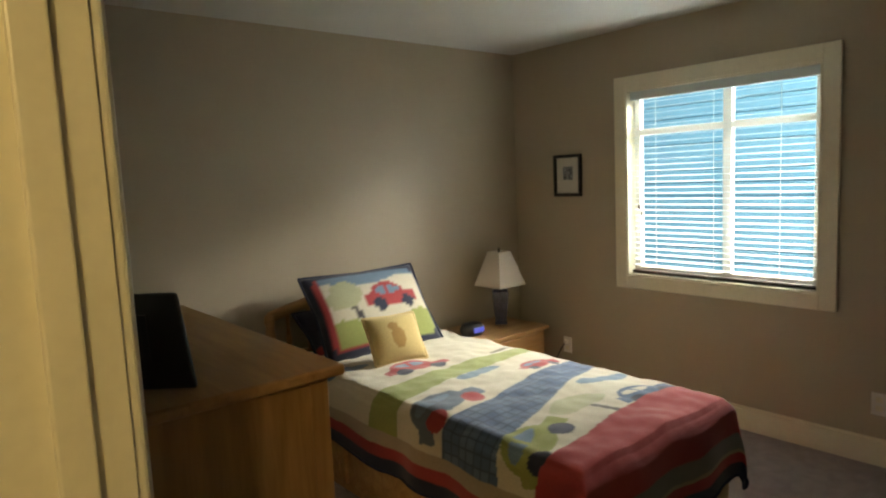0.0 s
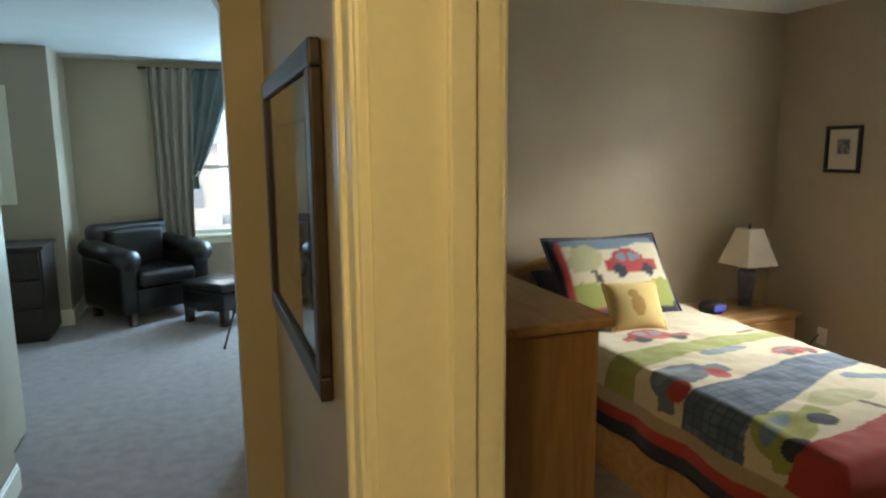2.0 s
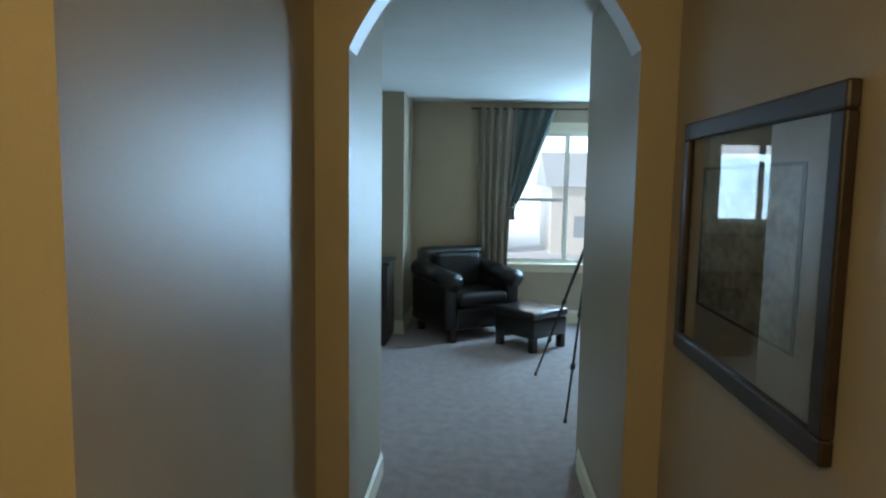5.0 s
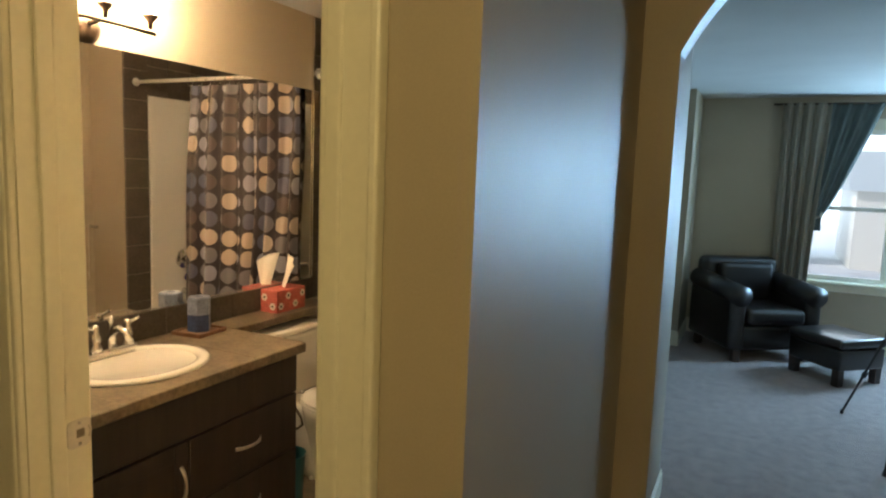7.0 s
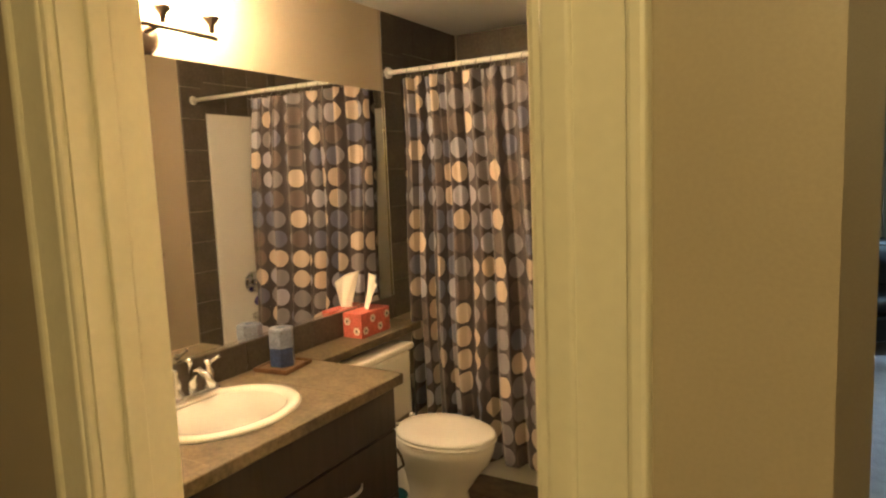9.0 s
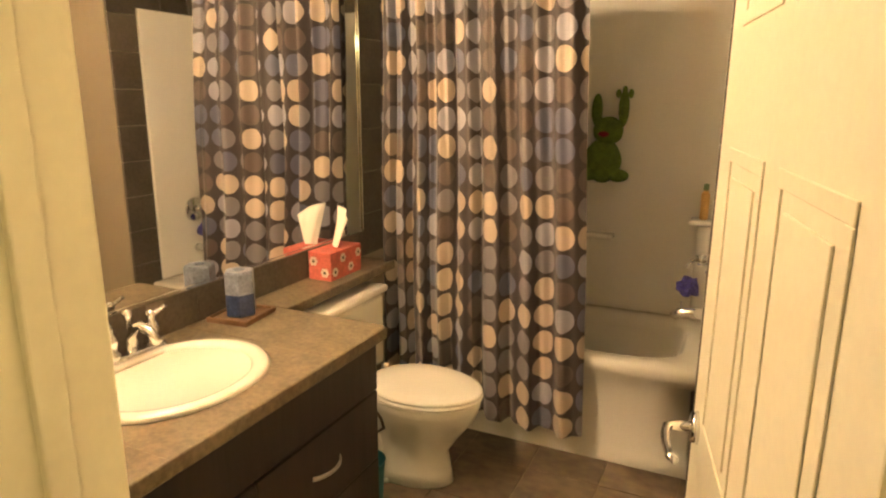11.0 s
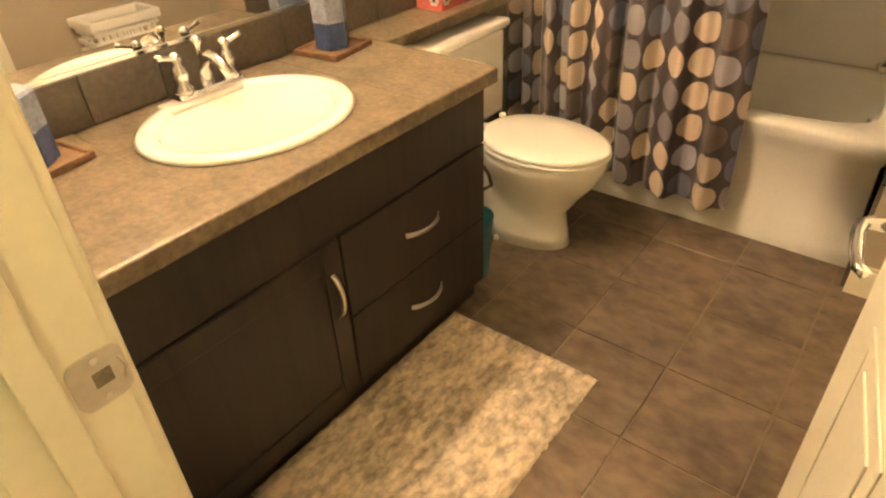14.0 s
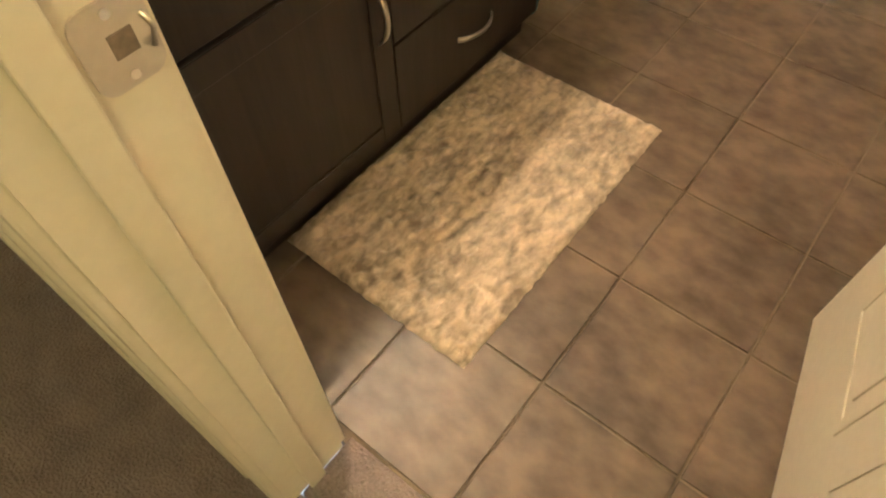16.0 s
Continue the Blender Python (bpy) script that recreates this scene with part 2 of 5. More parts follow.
def wall_y(name, y0, y1, x0, x1, z0, z1, holes, material, label):
    """A wall along x with rectangular openings (xa, xb, za, zb)."""
    bm = bmesh.new()
    xs = sorted({x0, x1, *[h[0] for h in holes], *[h[1] for h in holes]})
    for a, b in zip(xs, xs[1:]):
        cuts = sorted([(h[2], h[3]) for h in holes if h[0] <= a + 1e-6 and h[1] >= b - 1e-6])
        z = z0
        for c, d in cuts:
            if c - z > 1e-4:
                box(a, b, y0, y1, z, c, bm=bm)
            z = d
        if z1 - z > 1e-4:
            box(a, b, y0, y1, z, z1, bm=bm)
    return solid(name, bm, material, label, "wall")


def wall_x(name, x0, x1, y0, y1, z0, z1, holes, material, label):
    ob = wall_y(name, x0, x1, y0, y1, z0, z1, holes, material, label)
    for v in ob.data.vertices:
        v.co.x, v.co.y = v.co.y, v.co.x
    ob.data.flip_normals()
    return ob


# ---- structure ----
H = 2.44
HALL_E, HALL_W = -0.03, -1.10          # hall side faces of the long walls
DOOR_Y = 0.60                          # hall face of the bathroom wall
BATH_S, BATH_W, BATH_E = 0.73, -3.10, -1.22
ARCH_Y0, ARCH_Y1 = 1.78, 1.90
PASS_END = 3.10

# floors
solid("floor_hall", box(-4.2, 0.1, -1.6, DOOR_Y + 0.02, -0.12, 0.0), CARPET, "beige cut-pile carpet in the hall", "floor")
solid("floor_passage", box(HALL_W - 0.06, 0.1, DOOR_Y + 0.02, 3.3, -0.12, 0.0), CARPET, "beige cut-pile carpet in the passage", "floor")
solid("floor_den_west", box(-4.2, -1.21, 3.75, 7.2, -0.12, 0.0), CARPET, "mauve-beige cut-pile carpet in the den", "floor")
solid("floor_den", box(-1.21, 3.6, 3.3, 7.2, -0.12, 0.0), CARPET, "mauve-beige cut-pile carpet in the den", "floor")
solid("floor_bedroom", box(0.1, 3.75, -1.6, 3.3, -0.12, 0.0), CARPET, "beige cut-pile carpet in the bedroom", "floor")
floor_bath = solid("floor_bathroom", box(BATH_W - 0.1, HALL_W - 0.1, 0.74, 3.75, -0.12, -0.006), GROUT, "mottled brown tiled bathroom floor with pale grout", "floor")

# ceilings
solid("ceiling_hall", box(-4.2, 0.1, -1.6, 3.3, H, H + 0.1), CEILING, "white textured hall ceiling", "ceiling")
solid("ceiling_den", box(-4.2, 3.6, 3.301, 7.2, H, H + 0.1), CEILING, "white textured den ceiling", "ceiling")
solid("ceiling_bedroom", box(0.1, 3.75, -1.6, 3.3, H, H + 0.1), CEILING, "white textured bedroom ceiling", "ceiling")

# long wall between hall and bedroom, with the bedroom doorway
wall_x("wall_hall_east", HALL_E, 0.132, -1.6, 3.24, 0, H, [(-0.27, 0.572, 0, 2.06)], WALL, "taupe painted hall wall with a doorway")
wall_x("wall_hall_west", HALL_W - 0.12, HALL_W, DOOR_Y, PASS_END, 0, H, [], WALL, "taupe painted hall wall catching cool daylight")
wall_y("wall_bathroom_south", DOOR_Y, BATH_S, -4.2, HALL_W - 0.12, 0, H, [(-2.143, -1.337, 0, 2.06)], WALL, "taupe painted wall with the bathroom doorway")
wall_y("wall_hall_south", -1.7, -1.6, -4.2, 0.1, 0, H, [], WALL, "taupe painted wall closing the hall")
wall_x("wall_hall_far_west", -4.3, -4.2, -1.7, 0.73, 0, H, [], WALL, "taupe painted wall closing the hall")

# bedroom
wall_y("wall_bedroom_north", 3.24, 3.36, HALL_E, 3.74, 0, H, [], WALL, "taupe painted bedroom wall behind the bed")
wall_x("wall_bedroom_east", 3.61, 3.74, -1.7, 3.24, 0, H, [(1.092, 2.252, 0.850, 2.052)], WALL, "taupe painted bedroom wall with a window")
wall_y("wall_bedroom_south", -1.7, -1.6, 0.132, 3.61, 0, H, [], WALL, "taupe painted wall closing the bedroom")

# den
wall_y("wall_den_north", 7.0, 7.12, -1.49, 3.6, 0, H, [(-0.36, 1.45, 0.66, 2.14)], WALL, "taupe painted den wall with a wide window")
wall_x("wall_den_return", -1.49, -1.37, 6.25, 7.0, 0, H, [], WALL, "short taupe return wall beside the armchair")
wall_y("wall_den_north_west", 6.25, 6.37, -4.2, -1.49, 0, H, [(-2.68, -1.78, 1.19, 2.02)], WALL, "taupe painted den wall with a smaller window")
wall_x("wall_den_west", -4.3, -4.2, 3.3, 6.37, 0, H, [], WALL, "taupe painted wall closing the den")
wall_x("wall_den_east", 3.6, 3.7, 3.3, 7.12, 0, H, [], WALL, "taupe painted wall closing the den")
wall_y("wall_den_south", 3.72, 3.82, -4.2, HALL_W - 0.12, 0, H, [], WALL, "taupe painted wall closing the den")

# bathroom
wall_x("wall_bathroom_west", BATH_W - 0.12, BATH_W, BATH_S, 3.60, 0, H, [], WALL, "tan painted bathroom wall behind the vanity")
wall_y("wall_bathroom_north", 3.60, 3.72, BATH_W - 0.12, HALL_W - 0.12, 0, H, [], WALL, "bathroom wall behind the tub")
wall_y("wall_tub_end", 2.74, 3.60, -1.55, HALL_W - 0.12, 0, H, [], WALL, "tan painted stub wall at the end of the tub")
solid("ceiling_bathroom", box(BATH_W - 0.12, HALL_W - 0.12, DOOR_Y + 0.02, 3.72, H - 0.004, H + 0.08), CEILING, "white textured bathroom ceiling", "ceiling")


# arch between hall and passage
def arch_wall():
    x0, x1, top, spring = -0.995, -0.140, 2.24, 1.95
    edge = [(x0, 0.0), (x0, spring)]
    for i in range(1, 9):
        a = math.pi / 2 * i / 8
        u = i / 8
        edge.append((x0 + 0.23 * (0.3 * (1 - math.cos(a)) + 0.7 * u), spring + (top - spring) * (0.3 * math.sin(a) + 0.7 * u)))
    mirrored = [(x0 + x1 - x, z) for x, z in reversed(edge)]
    line = edge + mirrored
    bm = bmesh.new()
    outer = [(HALL_W, 0), (HALL_W, H), (HALL_E, H), (HALL_E, 0)]
    f = [bm.verts.new((x, ARCH_Y0, z)) for x, z in line]
    b = [bm.verts.new((x, ARCH_Y1, z)) for x, z in line]
    for i in range(len(line) - 1):
        bm.faces.new((f[i], b[i], b[i + 1], f[i + 1]))
    for ring, y in ((f, ARCH_Y0), (b, ARCH_Y1)):
        o = [bm.verts.new((x, y, z)) for x, z in outer]
        k = len(edge)
        bm.faces.new([o[0], *ring[:2], o[1]])
        bm.faces.new([o[1], *ring[1:len(line) - 1], o[2]])
        bm.faces.new([o[2], *ring[len(line) - 2:], o[3]])
    bmesh.ops.recalc_face_normals(bm, faces=bm.faces)
    return bm


solid("wall_arch", arch_wall(), WALL, "taupe painted archway with rounded shoulders", "archway")


# ---- trim ----
def casing_x(name, x, out, y0, y1, z1, w=0.085, t=0.018):
    """Door casing on a wall face at x, proud towards out."""
    t0 = thing(name, (x, (y0 + y1) / 2, 0), "cream painted door casing with moulded edge", "door casing", kind="structure")
    a, b = sorted((x, x + out * t))
    c, d = sorted((x, x + out * (t + 0.008)))
    for p, q in ((y0 - w, y0), (y1, y1 + w)):
        part("casing_board", box(a, b, p, q, 0, z1 + w, 0.005), TRIM, t0)
        near = q - 0.030 if p < y0 - 0.01 else p + 0.008
        part("bead", box(*sorted((x, x + out * (t + 0.005))), near, near + 0.022, 0, z1 + 0.03, 0.005, 3), TRIM, t0)
        edge = p if p < y0 - 0.01 else q - 0.018
        part("backband", box(c, d, edge, edge + 0.018, 0, z1 + w, 0.005), TRIM, t0)
    part("head_board", box(a, b, y0, y1, z1, z1 + w, 0.005), TRIM, t0)
    return t0


def casing_y(name, y, out, x0, x1, z1, w=0.085, t=0.018):
    t0 = thing(name, ((x0 + x1) / 2, y, 0), "cream painted door casing with moulded edge", "door casing", kind="structure")
    a, b = sorted((y, y + out * t))
    c, d = sorted((y, y + out * (t + 0.008)))
    for p, q in ((x0 - w, x0), (x1, x1 + w)):
        part("casing_board", box(p, q, a, b, 0, z1 + w, 0.005), TRIM, t0)
        near = q - 0.042 if p < x0 - 0.01 else p + 0.012
        part("bead", box(near, near + 0.030, *sorted((y, y + out * (t + 0.005))), 0, z1 + 0.03, 0.005, 3), TRIM, t0)
        edge = p if p < x0 - 0.01 else q - 0.018
        part("backband", box(edge, edge + 0.018, c, d, 0, z1 + w, 0.005), TRIM, t0)
    part("head_board", box(x0, x1, a, b, z1, z1 + w, 0.005), TRIM, t0)
    return t0


# bedroom doorway lining
lin = thing("door_frame_1", (0.03, 0.15, 0), "cream painted bedroom door jamb with a stop", "door frame", kind="structure")
for ya, yb, ys, yt in ((0.554, 0.572, 0.540, 0.554), (-0.27, -0.252, -0.252, -0.238)):
    part("jamb", box(HALL_E - 0.003, 0.135, ya, yb, 0, 2.04), TRIM, lin)
    part("stop", box(0.062, 0.098, ys, yt, 0, 2.026, 0.003), TRIM, lin)
part("head_jamb", box(HALL_E - 0.003, 0.135, -0.27, 0.572, 2.04, 2.06), TRIM, lin)
casing_x("door_casing_1", HALL_E, -1, -0.258, 0.560, 2.046)
casing_x("door_casing_2", 0.132, 1, -0.258, 0.560, 2.046)

# bathroom doorway lining
lin2 = thing("door_frame_2", (-1.74, 0.66, 0), "cream painted bathroom door jamb with a latch strike", "door frame", kind="structure")
jw = part("jamb", box(-2.143, -2.125, DOOR_Y - 0.003, BATH_S + 0.003, 0, 2.04), TRIM, lin2)
je = part("jamb", box(-1.355, -1.337, DOOR_Y - 0.003, BATH_S + 0.003, 0, 2.04), TRIM, lin2)
part("stop", box(-2.125, -2.113, 0.640, 0.676, 0, 2.028, 0.003), TRIM, lin2)
part("stop", box(-1.367, -1.355, 0.640, 0.676, 0, 2.028, 0.003), TRIM, lin2)
part("head_jamb", box(-2.143, -1.337, DOOR_Y - 0.003, BATH_S + 0.003, 2.04, 2.06), TRIM, lin2)
plate = box(-2.1255, -2.1225, 0.682, 0.740, 0.922, 0.990, 0.0)
bmesh.ops.bevel(plate, geom=[e for e in plate.edges if abs(e.verts[0].co.x - e.verts[1].co.x) > 0.002], offset=0.014, segments=5, profile=0.5, affect="EDGES")
part("strike_plate", plate, NICKEL, jw, "satin nickel strike plate")
part("strike_lip", tube([(-2.1225, 0.734, 0.942), (-2.1215, 0.739, 0.956), (-2.1225, 0.734, 0.970)], 0.0025, 8), NICKEL, jw, "curled strike lip", True)
# No hole is cut: a thin block carries the opening's shade in its colour.
part("latch_hole", box(-2.1235, -2.1219, 0.704, 0.724, 0.946, 0.966, 0.0006, 1), mat("latch_shade_tone", (0.25, 0.21, 0.16), 0.5, 0.6, vary=0.3), jw, "dull patch coloured like the shade in a latch opening")
for zz in (0.931, 0.981):
    part("screw", rod((-2.1230, 0.711, zz), (-2.1212, 0.711, zz), 0.0042, n=10), CHROME, jw)
casing_y("door_casing_3", DOOR_Y, -1, -2.131, -1.349, 2.046, 0.108)
casing_y("door_casing_4", BATH_S, 1, -2.131, -1.349, 2.046)
solid("floor_doorway", box(-2.125, -1.355, DOOR_Y + 0.021, 0.757, -0.02, 0.0, 0.003, 1), CARPET, "beige carpet edge in the bathroom doorway", "floor")


def baseboard(name, x0, x1, y0, y1, h=0.13):
    solid(name, join(box(x0, x1, y0, y1, 0, h - 0.02, 0.002, 1), box(x0 + (0.005 if x1 - x0 < 0.03 else 0), x1 - (0.005 if x1 - x0 < 0.03 else 0), y0 + (0.005 if y1 - y0 < 0.03 else 0), y1 - (0.005 if y1 - y0 < 0.03 else 0), h - 0.02, h, 0.003, 1)), TRIM, "cream painted baseboard", "baseboard")


B = 0.016
baseboard("baseboard_1", HALL_E - B, HALL_E, 0.66, ARCH_Y0)
baseboard("baseboard_2", HALL_W, HALL_W + B, DOOR_Y, ARCH_Y0)
baseboard("baseboard_3", HALL_W, HALL_W + B, ARCH_Y1, PASS_END)
baseboard("baseboard_4", HALL_E - B, HALL_E, ARCH_Y1, 3.24)
baseboard("baseboard_5", -1.238, HALL_W, DOOR_Y - B, DOOR_Y)
baseboard("baseboard_6", -4.2, -2.243, DOOR_Y - B, DOOR_Y)
baseboard("baseboard_7", 3.61 - B, 3.61, -1.6, 3.24, 0.145)
baseboard("baseboard_8", 0.132, 3.59, 3.24 - B, 3.24, 0.145)
baseboard("baseboard_9", -1.37, 3.6, 7.0 - B, 7.0, 0.15)
baseboard("baseboard_10", -1.37, -1.37 + B, 6.25 - B, 6.98, 0.15)
baseboard("baseboard_11", -4.2, -1.37, 6.25 - B, 6.25, 0.15)
baseboard("baseboard_12", -1.55, HALL_W - 0.14, 2.74 - B, 2.74, 0.12)
baseboard("baseboard_13", HALL_W - 0.12 - B, HALL_W - 0.12, 0.82, 2.72, 0.12)
baseboard("baseboard_14", -0.995, -0.995 + B, ARCH_Y0 + 0.002, ARCH_Y1 - 0.002)
baseboard("baseboard_15", -0.140 - B, -0.140, ARCH_Y0 + 0.002, ARCH_Y1 - 0.002)


def ring_panel(x0, x1, z0, z1, y, out, w, d, bm):
    """A moulded rectangular ring on a face at y."""
    for a, b, c, e in ((x0, x1, z0, z0 + w), (x0, x1, z1 - w, z1), (x0, x0 + w, z0 + w, z1 - w), (x1 - w, x1, z0 + w, z1 - w)):
        p, q = sorted((y, y + out * d))
        box(a, b, p, q, c, e, min(w, d) * 0.45, 2, bm)
    return bm


def door_leaf():
    """Built shut along +x from the hinge at the origin, then swung."""
    w, t, h = 0.82, 0.035, 2.03
    swing = pose(-1.368, 0.748, 0.012, 0, 0, 100.5)
    d = thing("bathroom_door", (-1.368, 0.748, 0.012), "cream six-panel bathroom door standing open", "door", kind="structure")
    part("leaf", moved(box(0, w, -t, 0, 0, h, 0.003), swing), TRIM, d)
    for x0, x1 in ((0.11, 0.37), (0.45, 0.71)):
        for z0, z1 in ((0.22, 0.80), (0.95, 1.47), (1.66, 1.90)):
            for y, out in ((0, 1), (-t, -1)):
                part("panel_moulding", moved(ring_panel(x0, x1, z0, z1, y, out, 0.022, 0.0032, bmesh.new()), swing), TRIM, d)
                p, q = sorted((y - out * 0.0005, y + out * 0.0035))
                part("raised_panel", moved(box(x0 + 0.045, x1 - 0.045, p, q, z0 + 0.045, z1 - 0.045, 0.004), swing), TRIM, d)
    for y, out in ((0, 1), (-t, -1)):
        rose = part("rose", moved(rod((w - 0.06, y, 0.93), (w - 0.06, y + out * 0.012, 0.93), 0.032, 0.028, 24), swing), CHROME, d, "round polished door rose", True)
        pts = [(w - 0.06, y + out * 0.01, 0.93), (w - 0.06, y + out * 0.045, 0.93), (w - 0.068, y + out * 0.056, 0.93), (w - 0.09, y + out * 0.060, 0.926),
               (w - 0.12, y + out * 0.060, 0.918), (w - 0.15, y + out * 0.057, 0.914), (w - 0.172, y + out * 0.050, 0.918)]
        part("lever", moved(tube(pts, lambda u: 0.0105 - 0.003 * u, 12), swing), CHROME, rose, "curved polished lever handle", True)
    part("latch_plate", moved(box(w, w + 0.002, -0.029, -0.006, 0.90, 0.96, 0.0006, 1), swing), NICKEL, d, "satin latch plate")
    for z in (0.2, 1.0, 1.8):
        part("hinge", moved(rod((-0.004, 0.004, z), (-0.004, 0.004, z + 0.09), 0.006), swing), NICKEL, d, "satin hinge knuckle")


door_leaf()

# ---- bathroom ----
def vanity():
    x0, x1, y0, y1, top = BATH_W + 0.005, -2.545, BATH_S + 0.03, 1.990, 0.780
    v = thing("vanity_cabinet", (-2.92, 1.38, 0), "espresso-stained wooden vanity cabinet with a door and two drawers", "cabinet")
    part("body", join(box(x0, x1, y0, y1, 0.085, top, 0.002, 1), box(x0, x1 - 0.028, y0, y1, 0.0, 0.087)), ESPRESSO, v)
    part("apron_panel", box(x1, x1 + 0.019, y0 + 0.006, y1 - 0.006, 0.602, top - 0.006, 0.003), ESPRESSO, v)
    ysp = 1.385
    for ya, yb in ((y0 + 0.006, ysp - 0.004),):
        dr = part("door", box(x1, x1 + 0.019, ya, yb, 0.095, 0.595, 0.003), ESPRESSO, v)
        for a, b, c, e in ((ya, ya + 0.06, 0.095, 0.595), (yb - 0.06, yb, 0.095, 0.595), (ya + 0.06, yb - 0.06, 0.095, 0.155), (ya + 0.06, yb - 0.06, 0.535, 0.595)):
            part("frame_rail", box(x1 + 0.0192, x1 + 0.024, a + 0.001, b - 0.001, c + 0.001, e - 0.001, 0.002), ESPRESSO, dr)
        hy = yb - 0.035 if yb > 1.2 else ya + 0.035
        if yb > 1.2:
            part("handle", bow((x1 + 0.022, hy, 0.375), (x1 + 0.022, hy, 0.512), (1, 0, 0)), NICKEL, dr, "bowed satin nickel handle", True)
    for z0, z1 in ((0.345, 0.595), (0.095, 0.340)):
        dw = part("drawer_front", box(x1, x1 + 0.019, ysp + 0.004, y1 - 0.006, z0, z1, 0.003), ESPRESSO, v)
        zc = (z0 + z1) / 2
        part("handle", bow((x1 + 0.017, 1.615, zc), (x1 + 0.017, 1.758, zc), (1, 0, 0)), NICKEL, dw, "bowed satin nickel handle", True)


def bow(a, b, out, depth=0.028):
    a, b, out = Vector(a), Vector(b), Vector(out)
    own = bmesh.new()
    rings = []
    n = 12
    d = (b - a).normalized()
    side = d.cross(out).normalized()
    for i in range(n + 1):
        u = i / n
        c = a.lerp(b, u) + out * depth * math.sin(math.pi * u) ** 0.7
        w, t = 0.0075 - 0.002 * math.sin(math.pi * u), 0.003
        rings.append([own.verts.new(c + side * sx * w + out * sy * t) for sx, sy in ((-1, -1), (1, -1), (1, 1), (-1, 1))])
    for p, q in zip(rings, rings[1:]):
        for k in range(4):
            own.faces.new((p[k], p[(k + 1) % 4], q[(k + 1) % 4], q[k]))
    own.faces.new(rings[0][::-1])
    own.faces.new(rings[-1])
    bmesh.ops.recalc_face_normals(own, faces=own.faces)
    return own


vanity()
SINK = (-2.815, 1.415, 0.820)


def counter_top():
    """One slab with a narrow ledge over the toilet and an oval cut for the basin."""
    z0, z1, x0, x1, xl, y0, ym, y1 = 0.782, 0.820, BATH_W + 0.004, -2.505, -2.915, BATH_S + 0.028, 2.015, 2.80
    bm = bmesh.new()
    n = 40
    hole = [(SINK[0] + 0.208 * math.cos(2 * math.pi * i / n), SINK[1] + 0.262 * math.sin(2 * math.pi * i / n)) for i in range(n)]
    ya, yb = SINK[1] - 0.3, SINK[1] + 0.3
    def rim(x, y):
        dx, dy = x - SINK[0], y - SINK[1]
        k = min((x1 - SINK[0]) / dx if dx > 1e-9 else 9e9, (x0 - SINK[0]) / dx if dx < -1e-9 else 9e9, 0.3 / abs(dy) if abs(dy) > 1e-9 else 9e9)
        return SINK[0] + dx * k, SINK[1] + dy * k
    for z, flip in ((z1, False), (z0, True)):
        a = [bm.verts.new((x, y, z)) for x, y in hole]
        b = [bm.verts.new((*rim(x, y), z)) for x, y in hole]
        for i in range(n):
            q = (a[i], b[i], b[(i + 1) % n], a[(i + 1) % n])
            bm.faces.new(q[::-1] if flip else q)
    box(x0, x1, y0, ya, z0, z1, 0.004, 2, bm)
    box(x0, x1, yb, ym, z0, z1, 0.004, 2, bm)
    box(x0, xl, ym, y1, z0, z1, 0.004, 2, bm)
    corners = [(x1, ya), (x1, yb), (x0, ya), (x0, yb)]
    for cx, cy in corners:
        near = sorted({rim(x, y) for x, y in hole}, key=lambda p: (p[0] - cx) ** 2 + (p[1] - cy) ** 2)
        e1 = [p for p in near if abs(p[0] - cx) < 1e-6][:1]
        e2 = [p for p in near if abs(p[1] - cy) < 1e-6][:1]
        if e1 and e2 and e1[0] != e2[0]:
            bm.faces.new([bm.verts.new((*p, z1)) for p in (e1[0], (cx, cy), e2[0])])
    bmesh.ops.recalc_face_normals(bm, faces=bm.faces)
    return bm


solid("countertop", counter_top(), COUNTER, "brown stone-look laminate vanity top with a ledge over the toilet", "countertop", kind="thing")
part("front_edge", box(-2.517, -2.499, BATH_S + 0.03, 2.014, 0.777, 0.8195, 0.005, 3), COUNTER, bpy.data.objects["countertop"])
part("side_edge", box(-2.910, -2.518, 2.014, 2.020, 0.777, 0.8195, 0.003, 2), COUNTER, bpy.data.objects["countertop"])


def basin():
    b = thing("sink_basin", (SINK[0], SINK[1], 0.64), "white oval drop-in sink basin set in the countertop", "sink")
    prof = [(0.02, -0.125), (0.10, -0.118), (0.16, -0.085), (0.195, -0.03), (0.207, 0.004), (0.215, 0.013), (0.232, 0.016), (0.250, 0.013), (0.262, 0.003), (0.258, 0.0005)]
    part("bowl", lathe(prof, 56, SINK, 0.885, 1.05), CERAMIC, b, "", True)
    part("deck", box(SINK[0] - 0.222, SINK[0] - 0.158, SINK[1] - 0.11, SINK[1] + 0.11, SINK[2] + 0.0006, SINK[2] + 0.0162, 0.007, 3), CERAMIC, b, "", True)
    part("drain", lathe([(0.001, -0.121), (0.018, -0.120), (0.024, -0.119), (0.026, -0.122)], 20, SINK), CHROME, b, "chrome drain ring", True)


